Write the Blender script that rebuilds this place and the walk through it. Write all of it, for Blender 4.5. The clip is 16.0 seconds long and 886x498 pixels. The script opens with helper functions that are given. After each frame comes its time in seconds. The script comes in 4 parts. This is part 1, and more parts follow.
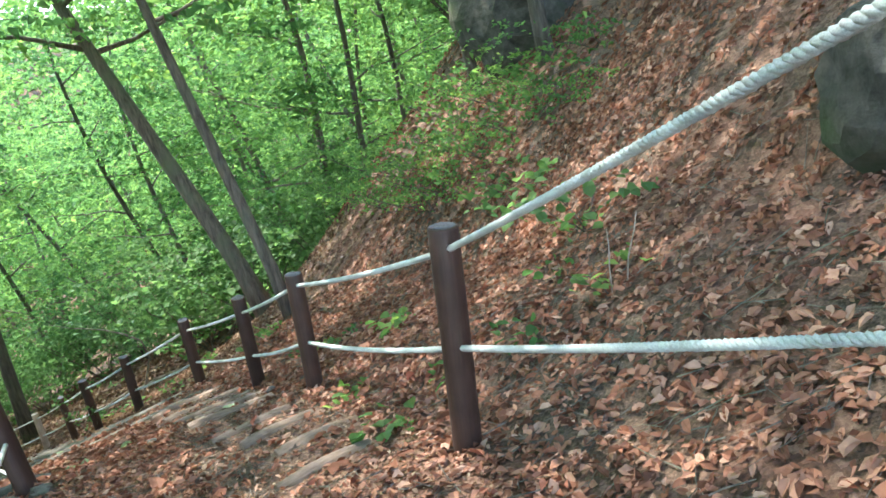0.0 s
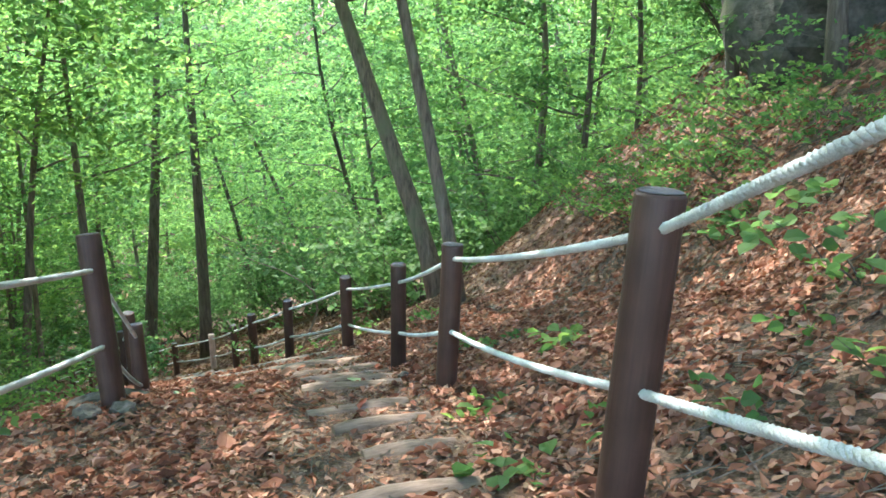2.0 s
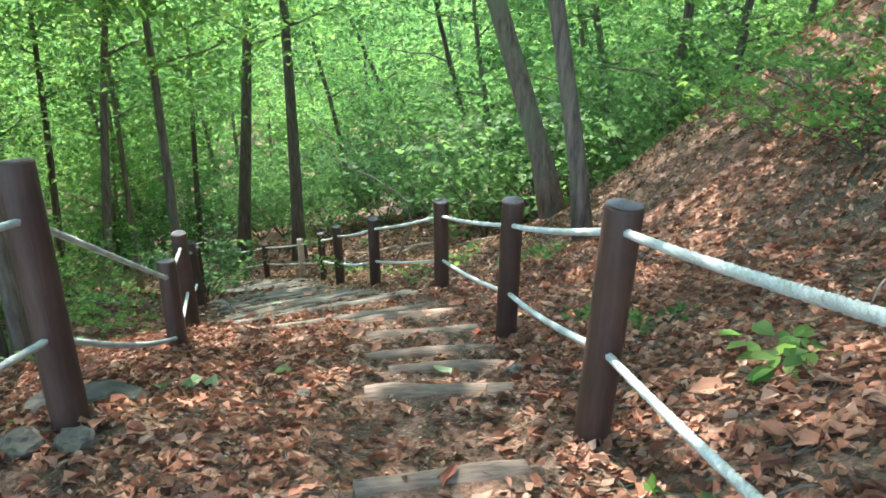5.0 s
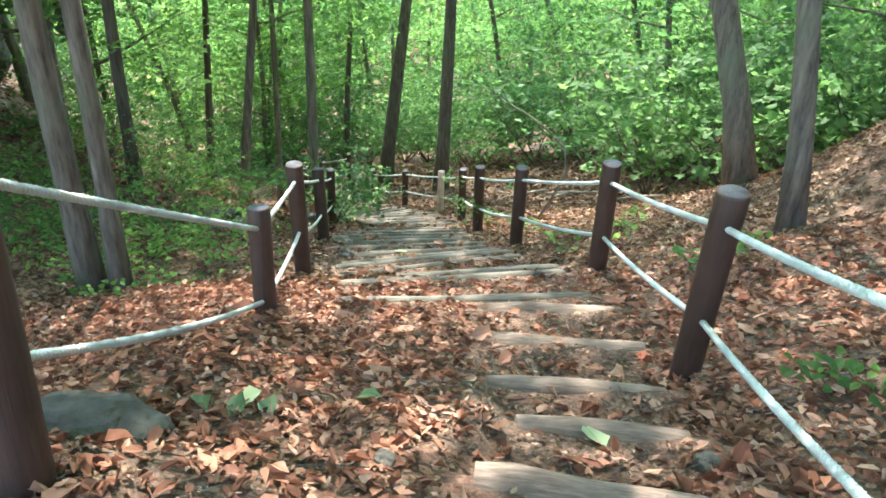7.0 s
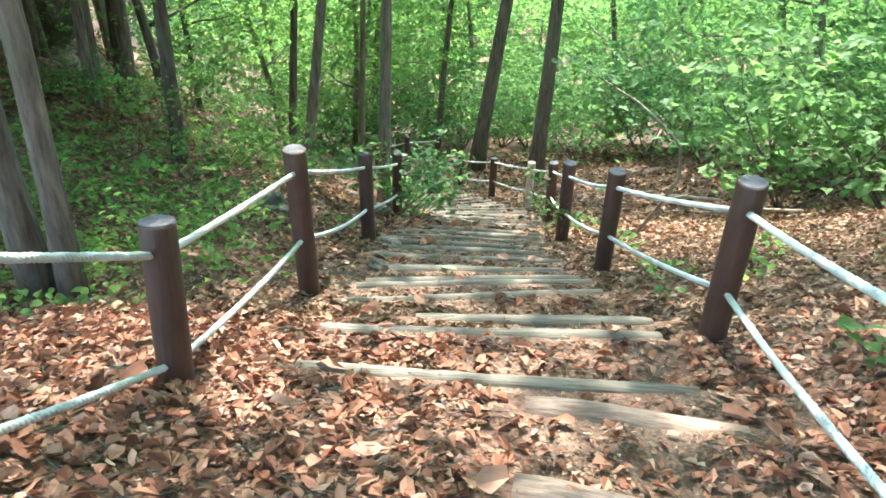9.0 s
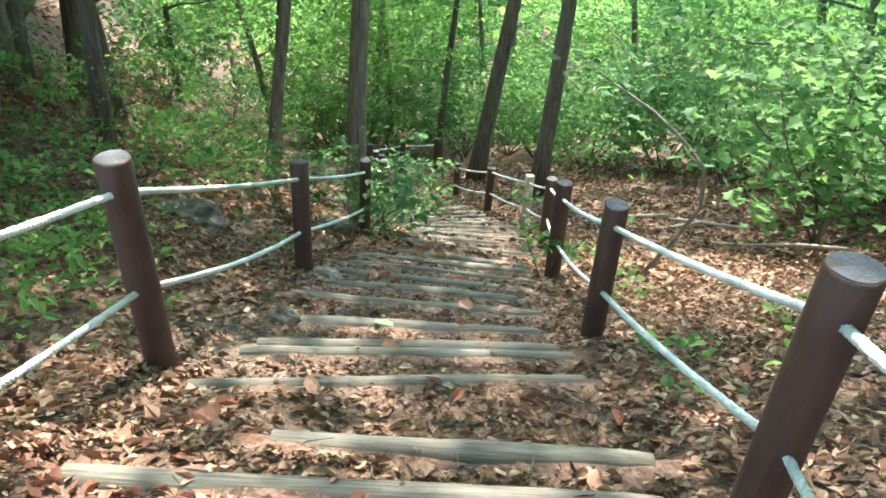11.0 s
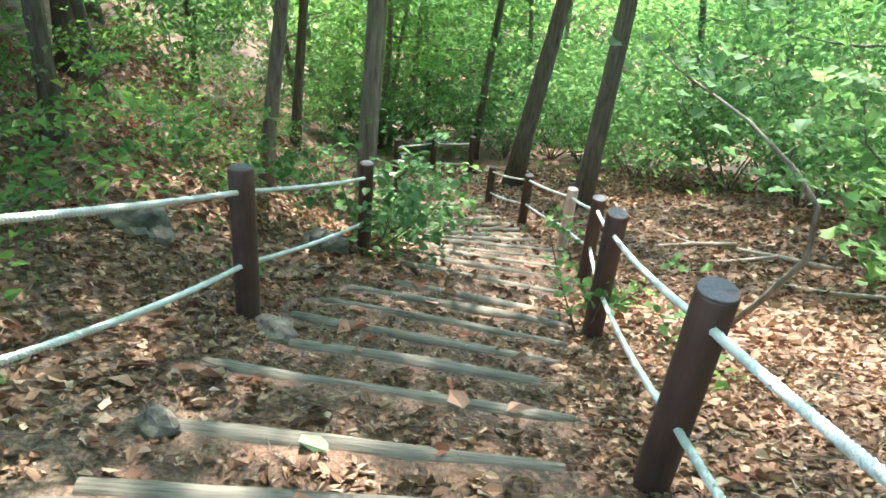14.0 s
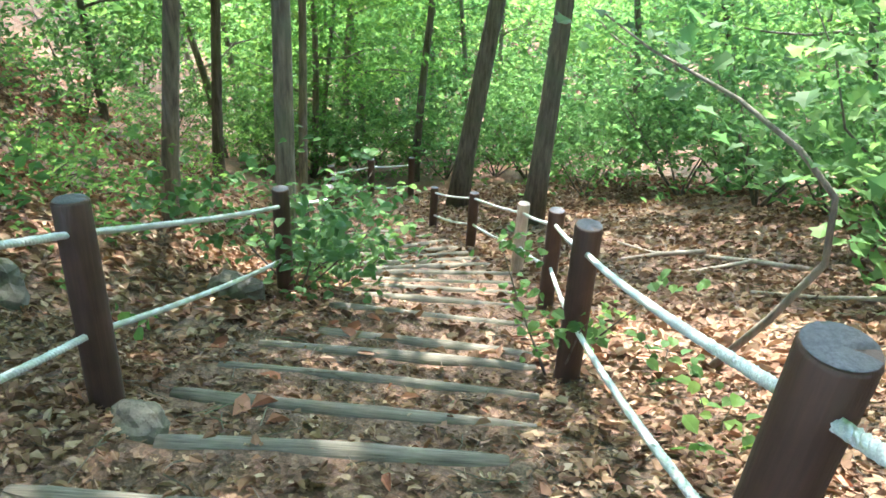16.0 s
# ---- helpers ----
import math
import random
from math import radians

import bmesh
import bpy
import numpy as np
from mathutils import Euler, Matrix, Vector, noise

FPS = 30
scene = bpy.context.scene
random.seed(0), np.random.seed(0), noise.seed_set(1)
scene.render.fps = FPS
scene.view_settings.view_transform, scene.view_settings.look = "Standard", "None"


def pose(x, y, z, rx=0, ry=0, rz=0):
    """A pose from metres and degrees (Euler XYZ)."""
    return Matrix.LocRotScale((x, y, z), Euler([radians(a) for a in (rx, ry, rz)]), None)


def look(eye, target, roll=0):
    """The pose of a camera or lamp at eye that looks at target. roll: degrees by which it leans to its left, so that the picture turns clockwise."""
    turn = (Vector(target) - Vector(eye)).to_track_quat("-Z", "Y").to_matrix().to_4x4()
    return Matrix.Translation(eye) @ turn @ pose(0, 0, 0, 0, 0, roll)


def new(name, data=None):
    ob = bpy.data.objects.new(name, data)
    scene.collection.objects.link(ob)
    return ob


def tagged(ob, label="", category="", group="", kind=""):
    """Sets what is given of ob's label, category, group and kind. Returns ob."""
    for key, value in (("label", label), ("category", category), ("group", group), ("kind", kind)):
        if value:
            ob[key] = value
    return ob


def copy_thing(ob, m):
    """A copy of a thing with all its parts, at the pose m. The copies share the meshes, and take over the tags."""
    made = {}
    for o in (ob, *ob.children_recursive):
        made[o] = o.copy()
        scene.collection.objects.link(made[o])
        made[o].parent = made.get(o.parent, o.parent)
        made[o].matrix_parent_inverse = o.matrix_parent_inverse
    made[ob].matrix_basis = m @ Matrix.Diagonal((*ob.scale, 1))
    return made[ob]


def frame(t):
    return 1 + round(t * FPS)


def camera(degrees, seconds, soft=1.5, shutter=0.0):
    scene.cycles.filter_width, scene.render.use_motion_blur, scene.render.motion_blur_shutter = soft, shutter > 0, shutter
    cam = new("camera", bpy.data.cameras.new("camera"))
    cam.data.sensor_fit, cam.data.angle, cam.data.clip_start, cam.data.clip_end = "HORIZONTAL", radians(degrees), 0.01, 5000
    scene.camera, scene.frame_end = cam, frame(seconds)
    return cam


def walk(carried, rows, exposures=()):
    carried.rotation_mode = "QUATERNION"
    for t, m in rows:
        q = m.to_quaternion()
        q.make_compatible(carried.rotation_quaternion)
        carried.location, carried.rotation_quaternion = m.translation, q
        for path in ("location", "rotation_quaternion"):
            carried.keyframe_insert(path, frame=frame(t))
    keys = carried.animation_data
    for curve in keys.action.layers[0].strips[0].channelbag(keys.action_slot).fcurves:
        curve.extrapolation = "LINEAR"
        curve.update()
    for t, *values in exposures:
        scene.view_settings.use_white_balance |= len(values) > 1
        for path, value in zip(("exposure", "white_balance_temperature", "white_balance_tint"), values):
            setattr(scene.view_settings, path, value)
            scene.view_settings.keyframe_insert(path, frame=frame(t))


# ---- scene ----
cam = camera(63.4, 16.0, 1.6)
PATH = [
    (0, (0.319, -0.469, 1.108), (0.632, 1.425, 0.549), -10.8),
    (0.5, (0.538, -0.159, 0.868), (0.418, 1.777, 0.38), -4.1),
    (1, (0.677, 0.046, 0.764), (0.515, 1.981, 0.282), -5.6),
    (1.5, (0.504, 0.36, 0.707), (0.434, 2.3, 0.224), -6.0),
    (2, (0.489, 0.671, 0.579), (0.261, 2.603, 0.114), -0.4),
    (2.5, (0.389, 0.986, 0.481), (0.084, 2.869, -0.118), -0.9),
    (3, (0.39, 1.374, 0.444), (0.024, 3.196, -0.295), 0.2),
    (3.5, (0.247, 1.763, 0.392), (-0.157, 3.571, -0.362), 0.9),
    (3.7, (0.215, 1.909, 0.382), (-0.217, 3.707, -0.38), 1.3),
    (5.8, (-0.141, 3.176, 0.309), (-0.65, 4.966, -0.422), -0.9),
    (6, (-0.193, 3.295, 0.313), (-0.723, 5.075, -0.428), 1.2),
    (6.5, (-0.326, 3.618, 0.174), (-1.069, 5.25, -0.712), 2.7),
    (7, (-0.494, 4.038, 0.059), (-1.315, 5.607, -0.87), 1.8),
    (7.5, (-0.605, 4.501, -0.113), (-1.594, 5.927, -1.107), 1.3),
    (8, (-0.79, 4.953, -0.232), (-1.777, 6.342, -1.279), 1.7),
    (8.5, (-0.889, 5.398, -0.369), (-1.912, 6.801, -1.363), 2.6),
    (8.7, (-0.938, 5.556, -0.418), (-1.982, 6.951, -1.4), 2.0),
    (10.8, (-1.625, 7.172, -1.06), (-2.69, 8.552, -2.039), 4.1),
    (11, (-1.606, 7.346, -1.027), (-2.682, 8.721, -2.003), 4.1),
    (11.5, (-1.797, 7.717, -1.16), (-2.845, 9.11, -2.142), 3.1),
    (12, (-1.895, 7.931, -1.202), (-2.939, 9.313, -2.202), 7.3),
    (12.5, (-2.007, 8.177, -1.295), (-3.054, 9.542, -2.315), 9.5),
    (13, (-2.173, 8.372, -1.391), (-3.237, 9.729, -2.403), 8.1),
    (13.5, (-2.315, 8.582, -1.48), (-3.442, 9.891, -2.487), 9.1),
    (14, (-2.504, 8.846, -1.575), (-3.657, 10.141, -2.572), 5.8),
    (14.5, (-2.651, 9.116, -1.676), (-3.849, 10.362, -2.682), 2.9),
    (15, (-2.815, 9.307, -1.817), (-3.987, 10.601, -2.792), -1.4),
    (15.5, (-2.869, 9.502, -1.917), (-4.017, 10.803, -2.912), 1.8),
    (16, (-3.068, 9.668, -2.073), (-4.145, 11.077, -2.997), 3.4),
]
walk(cam, [(t, look(eye, target, roll)) for t, eye, target, roll in PATH],
     [(0, 3.48), (3, 3.58), (6, 3.72), (7, 4.0), (8, 4.36), (8.7, 4.34), (10.8, 4.08), (12, 4.12), (14, 4.26), (16, 4.33)])

# ---- light ----
world = bpy.data.worlds.new("sky")
scene.world = world
world.use_nodes = True
wn = world.node_tree.nodes
sky = wn.new("ShaderNodeTexSky")
sky.sky_type, sky.sun_disc = "NISHITA", False
SUN_EL, SUN_AZ = radians(60), radians(318)      # azimuth clockwise from +y
sky.sun_elevation, sky.sun_rotation = SUN_EL, SUN_AZ
world.node_tree.links.new(sky.outputs[0], wn["Background"].inputs[0])
wn["Background"].inputs[1].default_value = 0.15
sun_data = bpy.data.lights.new("sun", "SUN")
sun_data.energy, sun_data.angle, sun_data.color = 1.6, radians(1.0), (1.0, 0.95, 0.87)
sun_ob = new("sun", sun_data)
to_sun = Vector((math.sin(SUN_AZ) * math.cos(SUN_EL), math.cos(SUN_AZ) * math.cos(SUN_EL), math.sin(SUN_EL)))
sun_ob.matrix_world = look(to_sun * 60, (0, 0, 0))


# ---- materials ----
def material(name, rough=0.9):
    m = bpy.data.materials.new(name)
    m.use_nodes = True
    nt = m.node_tree
    b = nt.nodes["Principled BSDF"]
    b.inputs["Roughness"].default_value = rough
    return m, nt, b


def node(nt, kind, **values):
    n = nt.nodes.new(kind)
    for k, v in values.items():
        n.inputs[k].default_value = v
    return n


def ramp(nt, source, stops):
    r = nt.nodes.new("ShaderNodeValToRGB")
    r.color_ramp.interpolation = "LINEAR"
    e = r.color_ramp.elements
    e[0].position, e[0].color = stops[0][0], (*stops[0][1], 1)
    e[1].position, e[1].color = stops[-1][0], (*stops[-1][1], 1)
    for p, c in stops[1:-1]:
        x = e.new(p)
        x.color = (*c, 1)
    nt.links.new(source, r.inputs[0])
    return r


def coords(nt, scale=(1, 1, 1)):
    tc = nt.nodes.new("ShaderNodeTexCoord")
    mp = nt.nodes.new("ShaderNodeMapping")
    mp.inputs["Scale"].default_value = scale
    nt.links.new(tc.outputs["Object"], mp.inputs[0])
    return mp.outputs[0]


def mixed(nt, a, b, fac, mode="MIX"):
    m = nt.nodes.new("ShaderNodeMix")
    m.data_type, m.blend_type = "RGBA", mode
    for sock, val in ((m.inputs[0], fac), (m.inputs[6], a), (m.inputs[7], b)):
        if isinstance(val, (int, float)):
            sock.default_value = val
        elif isinstance(val, tuple):
            sock.default_value = (*val, 1)
        else:
            nt.links.new(val, sock)
    return m.outputs[2]


def bump(nt, b, height, strength, distance):
    n = node(nt, "ShaderNodeBump", Strength=strength, Distance=distance)
    nt.links.new(height, n.inputs["Height"])
    nt.links.new(n.outputs[0], b.inputs["Normal"])


def ground_material():
    m, nt, b = material("forest_floor", 0.95)
    v = coords(nt)
    big = node(nt, "ShaderNodeTexNoise", Scale=0.9, Detail=5.0)
    leaf = node(nt, "ShaderNodeTexVoronoi", Scale=24.0, Randomness=1.0)
    fine = node(nt, "ShaderNodeTexNoise", Scale=55.0, Detail=6.0, Roughness=0.7)
    warp = node(nt, "ShaderNodeTexNoise", Scale=7.0, Detail=3.0)
    for n in (big, fine, warp):
        nt.links.new(v, n.inputs["Vector"])
    add = nt.nodes.new("ShaderNodeVectorMath")
    add.operation = "MULTIPLY_ADD"
    add.inputs[1].default_value = (0.12, 0.12, 0.12)
    nt.links.new(warp.outputs["Color"], add.inputs[0])
    nt.links.new(v, add.inputs[2])
    nt.links.new(add.outputs[0], leaf.inputs["Vector"])
    sep = nt.nodes.new("ShaderNodeSeparateColor")
    nt.links.new(leaf.outputs["Color"], sep.inputs[0])
    litter = ramp(nt, sep.outputs[0], [(0.0, (0.07, 0.036, 0.024)), (0.35, (0.16, 0.076, 0.047)), (0.7, (0.23, 0.12, 0.08)), (1.0, (0.3, 0.18, 0.125))])
    soil = ramp(nt, fine.outputs[0], [(0.3, (0.055, 0.04, 0.028)), (0.7, (0.2, 0.145, 0.1))])
    where = ramp(nt, big.outputs[0], [(0.4, (0, 0, 0)), (0.62, (1, 1, 1))])
    base = mixed(nt, litter.outputs[0], soil.outputs[0], where.outputs[0])
    worn = nt.nodes.new("ShaderNodeAttribute")
    worn.attribute_name = "trodden"
    dirt = ramp(nt, fine.outputs[0], [(0.3, (0.06, 0.043, 0.031)), (0.7, (0.185, 0.135, 0.1))])
    debris = mixed(nt, dirt.outputs[0], litter.outputs[0], 0.45)
    base = mixed(nt, base, debris, worn.outputs["Fac"])
    grain = ramp(nt, fine.outputs[0], [(0.35, (0.4, 0.4, 0.4)), (0.65, (1.35, 1.35, 1.35))])
    nt.links.new(mixed(nt, base, grain.outputs[0], 0.6, "MULTIPLY"), b.inputs["Base Color"])
    h = nt.nodes.new("ShaderNodeMath")
    h.operation = "ADD"
    nt.links.new(leaf.outputs["Distance"], h.inputs[0])
    nt.links.new(fine.outputs[0], h.inputs[1])
    bump(nt, b, h.outputs[0], 0.8, 0.02)
    return m


def per_island(name, stops, rough=0.75, through_colour=None, amount=0.0, noise_scale=30.0, spec=0.3):
    """A leaf-like material whose hue differs from leaf to leaf."""
    m, nt, b = material(name, rough)
    b.inputs["Specular IOR Level"].default_value = spec
    geo = nt.nodes.new("ShaderNodeNewGeometry")
    inf = nt.nodes.new("ShaderNodeObjectInfo")
    s = nt.nodes.new("ShaderNodeMath")
    s.operation = "ADD"
    nt.links.new(geo.outputs["Random Per Island"], s.inputs[0])
    nt.links.new(inf.outputs["Random"], s.inputs[1])
    f = nt.nodes.new("ShaderNodeMath")
    f.operation = "FRACT"
    nt.links.new(s.outputs[0], f.inputs[0])
    col = ramp(nt, f.outputs[0], stops)
    n = node(nt, "ShaderNodeTexNoise", Scale=noise_scale, Detail=4.0)
    nt.links.new(coords(nt), n.inputs["Vector"])
    var = ramp(nt, n.outputs[0], [(0.3, (0.72, 0.72, 0.72)), (0.7, (1.15, 1.15, 1.15))])
    c = mixed(nt, col.outputs[0], var.outputs[0], 0.8, "MULTIPLY")
    nt.links.new(c, b.inputs["Base Color"])
    if amount > 0.3:
        # some plants are darker and bluer than others as a whole
        whole = ramp(nt, inf.outputs["Random"], [(0.0, (0.7, 0.78, 0.84)), (1.0, (1.25, 1.18, 1.02))])
        c = mixed(nt, c, whole.outputs[0], 1.0, "MULTIPLY")
        nt.links.new(c, b.inputs["Base Color"])
    if amount:
        tr = nt.nodes.new("ShaderNodeBsdfTranslucent")
        nt.links.new(mixed(nt, c, through_colour, 1.0, "MULTIPLY"), tr.inputs[0])
        mx = nt.nodes.new("ShaderNodeMixShader")
        mx.inputs[0].default_value = amount
        nt.links.new(b.outputs[0], mx.inputs[1])
        nt.links.new(tr.outputs[0], mx.inputs[2])
        nt.links.new(mx.outputs[0], nt.nodes["Material Output"].inputs[0])
    return m


def bark_material(name, dark, light, moss, grain=(3.0, 3.0, 0.45)):
    m, nt, b = material(name, 0.95)
    n = node(nt, "ShaderNodeTexNoise", Scale=6.0, Detail=8.0, Roughness=0.65)
    nt.links.new(coords(nt, grain), n.inputs["Vector"])
    l = node(nt, "ShaderNodeTexNoise", Scale=1.3, Detail=4.0)
    nt.links.new(coords(nt), l.inputs["Vector"])
    c = ramp(nt, n.outputs[0], [(0.32, dark), (0.68, light)])
    w = ramp(nt, l.outputs[0], [(0.5, (0, 0, 0)), (0.68, (1, 1, 1))])
    nt.links.new(mixed(nt, c.outputs[0], moss, w.outputs[0]), b.inputs["Base Color"])
    bump(nt, b, n.outputs[0], 1.0, 0.03)
    return m


def wood_material(name, dark, light, along=(14, 14, 0.9), rough=0.8, distance=0.006):
    m, nt, b = material(name, rough)
    n = node(nt, "ShaderNodeTexNoise", Scale=4.0, Detail=7.0, Roughness=0.6)
    nt.links.new(coords(nt, along), n.inputs["Vector"])
    l = node(nt, "ShaderNodeTexNoise", Scale=5.0, Detail=5.0)
    nt.links.new(coords(nt), l.inputs["Vector"])
    c = ramp(nt, n.outputs[0], [(0.3, dark), (0.7, light)])
    v = ramp(nt, l.outputs[0], [(0.3, (0.6, 0.6, 0.6)), (0.7, (1.2, 1.2, 1.2))])
    nt.links.new(mixed(nt, c.outputs[0], v.outputs[0], 0.8, "MULTIPLY"), b.inputs["Base Color"])
    bump(nt, b, n.outputs[0], 0.7, distance)
    return m


GROUND = ground_material()
LITTER = per_island("dead_leaf", [(0.0, (0.115, 0.052, 0.034)), (0.3, (0.24, 0.107, 0.067)), (0.6, (0.35, 0.172, 0.112)), (0.84, (0.45, 0.262, 0.182)), (0.92, (0.49, 0.325, 0.24)), (1.0, (0.33, 0.118, 0.074))],
                    0.8, (1.0, 0.8, 0.6), 0.12, 30.0, 0.15)
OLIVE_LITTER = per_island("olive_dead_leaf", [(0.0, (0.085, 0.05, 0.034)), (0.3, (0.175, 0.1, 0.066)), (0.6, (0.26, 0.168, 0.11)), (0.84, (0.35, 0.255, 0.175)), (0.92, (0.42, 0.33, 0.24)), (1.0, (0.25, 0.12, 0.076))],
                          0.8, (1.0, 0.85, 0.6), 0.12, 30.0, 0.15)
LEAF = per_island("green_leaf", [(0.0, (0.075, 0.155, 0.06)), (0.4, (0.105, 0.215, 0.078)), (0.75, (0.14, 0.265, 0.088)), (1.0, (0.2, 0.315, 0.1))],
                  0.6, (1.68, 1.7, 1.32), 0.55, 3.0, 0.2)
SHRUB_LEAF = per_island("shrub_leaf", [(0.0, (0.06, 0.135, 0.055)), (0.5, (0.095, 0.2, 0.08)), (1.0, (0.15, 0.265, 0.11))],
                        0.6, (1.66, 1.66, 1.28), 0.5, 4.0, 0.2)
PALE_LEAF = per_island("pale_leaf_underside", [(0.0, (0.16, 0.24, 0.12)), (1.0, (0.26, 0.36, 0.2))], 0.6, (1.2, 1.3, 0.9), 0.3, 4.0, 0.3)
BARK = bark_material("bark", (0.055, 0.047, 0.038), (0.24, 0.205, 0.165), (0.15, 0.165, 0.11))
BARK_DARK = bark_material("dark_bark", (0.04, 0.034, 0.028), (0.17, 0.145, 0.118), (0.105, 0.115, 0.075))
POST = wood_material("brown_stained_wood", (0.05, 0.026, 0.018), (0.078, 0.04, 0.028), (22, 22, 1.2), 0.6, 0.004)
# the pale tone paints a sun patch into the colour of one post
POST_SUNLIT = wood_material("pale_sunlit_wood", (0.44, 0.31, 0.26), (0.7, 0.54, 0.46), (22, 22, 1.2), 0.8, 0.004)
POST_END = wood_material("weathered_end_grain", (0.04, 0.042, 0.05), (0.11, 0.115, 0.13), (30, 30, 30), 0.75, 0.004)
LOG = wood_material("weathered_log_wood", (0.07, 0.064, 0.05), (0.215, 0.195, 0.155), (1.0, 26, 26), 0.9, 0.008)
LOG_DIRT = wood_material("soil_caked_log_wood", (0.13, 0.095, 0.072), (0.31, 0.235, 0.185), (2.0, 14, 14), 0.95, 0.012)
LOG_END = wood_material("log_end_grain", (0.12, 0.09, 0.065), (0.27, 0.21, 0.15), (30, 30, 30), 0.9, 0.004)
ROPE = wood_material("white_rope_fibre", (0.41, 0.46, 0.44), (0.69, 0.74, 0.705), (60, 60, 60), 0.85, 0.003)
MOSSY = bark_material("mossy_rock", (0.025, 0.026, 0.02), (0.12, 0.115, 0.095), (0.045, 0.07, 0.025), (1.1, 1.1, 1.3))
ROCK = bark_material("grey_rock", (0.06, 0.054, 0.044), (0.20, 0.18, 0.15), (0.06, 0.08, 0.035), (1.6, 1.6, 1.9))
DEADWOOD = wood_material("bleached_dead_wood", (0.26, 0.21, 0.16), (0.5, 0.42, 0.34), (8, 8, 8), 0.9, 0.004)


# ---- helpers of this scene ----
def mesh_of(name, verts, faces, mat, smooth=False):
    me = bpy.data.meshes.new(name)
    me.from_pydata(verts if isinstance(verts, list) else verts.tolist(), [], faces if isinstance(faces, list) else faces.tolist())
    for m in (mat if isinstance(mat, (list, tuple)) else [mat]):
        me.materials.append(m)
    if smooth:
        me.polygons.foreach_set("use_smooth", [True] * len(me.polygons))
    me.update()
    return me


def part(name, me, parent, label=""):
    ob = new(name, me)
    ob.parent = parent
    return tagged(ob, label)


def tubes(runs, sides=8):
    """Verts and faces of round tubes; each run is a list of (point, radius), closed at both ends."""
    verts, faces = [], []
    for run in runs:
        pts = [Vector(p) for p, _ in run]
        off = len(verts)
        side = None
        for i, (p, r) in enumerate(run):
            d = (pts[min(i + 1, len(pts) - 1)] - pts[max(i - 1, 0)]).normalized()
            if side is None:
                side = d.cross(Vector((0, 0, 1)) if abs(d.z) < 0.9 else Vector((1, 0, 0))).normalized()
            side = (side - d * side.dot(d)).normalized()
            up = d.cross(side)
            for k in range(sides):
                a = 2 * math.pi * k / sides
                verts.append(tuple(pts[i] + r * (math.cos(a) * side + math.sin(a) * up)))
        n = len(run)
        for i in range(n - 1):
            for k in range(sides):
                a, b = off + i * sides + k, off + i * sides + (k + 1) % sides
                faces.append((a, b, b + sides, a + sides))
        faces.append(tuple(off + k for k in reversed(range(sides))))
        faces.append(tuple(off + (n - 1) * sides + k for k in range(sides)))
    return verts, faces


def leaves(rng, centres, normals, length, width, fold=0.18, droop=0.15):
    """Verts and faces of folded leaf blades, two triangles each. Arrays: centres (n,3), normals (n,3), length (n,)."""
    n = len(centres)
    t = rng.normal(size=(n, 3))
    nn = normals / np.linalg.norm(normals, axis=1, keepdims=True)
    t -= nn * (t * nn).sum(1, keepdims=True)
    t /= np.linalg.norm(t, axis=1, keepdims=True)
    s = np.cross(nn, t)
    L, W = length[:, None], (length * width)[:, None]
    a = centres - t * L * 0.5
    tip = centres + t * L * 0.5 - nn * L * droop
    l = centres + s * W * 0.5 + nn * L * fold - t * L * 0.06
    r = centres - s * W * 0.5 + nn * L * fold - t * L * 0.06
    v = np.stack([a, l, tip, r], 1).reshape(-1, 3)
    i = np.arange(n)[:, None] * 4
    f = np.concatenate([i + np.array([0, 2, 1]), i + np.array([0, 3, 2])], 1).reshape(-1, 3)
    return v, f


OVATE = ((-0.5, 0), (-0.25, 0.42), (0.12, 0.44), (0.5, 0), (0.12, -0.44), (-0.25, -0.42))
LOBED = ((-0.5, 0), (-0.38, 0.42), (-0.12, 0.36), (0.02, 0.62), (0.16, 0.24), (0.5, 0), (0.16, -0.24), (0.02, -0.62), (-0.12, -0.36), (-0.38, -0.42))


def shaped_leaves(rng, centres, normals, length, width, outline, fold=0.12, droop=0.2):
    """Leaf blades with an outline, for plants close to the trail."""
    n = len(centres)
    t = rng.normal(size=(n, 3))
    nn = normals / np.linalg.norm(normals, axis=1, keepdims=True)
    t -= nn * (t * nn).sum(1, keepdims=True)
    t /= np.linalg.norm(t, axis=1, keepdims=True)
    s = np.cross(nn, t)
    L = length[:, None]
    rows = [centres + L * (t * a + s * b * width / 0.9 + nn * (fold * abs(b) * 2 - droop * (a + 0.5) ** 2)) for a, b in outline]
    v = np.stack([centres - nn * L * droop * 0.25, *rows], 1).reshape(-1, 3)
    k = len(outline)
    i = np.arange(n)[:, None] * (k + 1)
    f = np.concatenate([i + np.array((0, 1 + (j + 1) % k, 1 + j)) for j in range(k)], 1).reshape(-1, 3)
    return v, f


def smooth01(a, b, x):
    t = np.clip((x - a) / (b - a), 0, 1)
    return t * t * (3 - 2 * t)


def wobble(x, y, scale, seed=0.0):
    """Cheap smooth noise on arrays, about -1 to 1."""
    x, y = x / scale + seed * 3.1, y / scale - seed * 1.7
    return (np.sin(x * 1.0 + 1.3 * np.sin(y * 0.7 + seed)) + np.sin(y * 1.23 + 1.1 * np.sin(x * 0.9 - seed)) + np.sin((x + y) * 1.7 + 0.5) * 0.6
            + np.sin((x - 1.3 * y) * 2.9) * 0.35) / 2.5


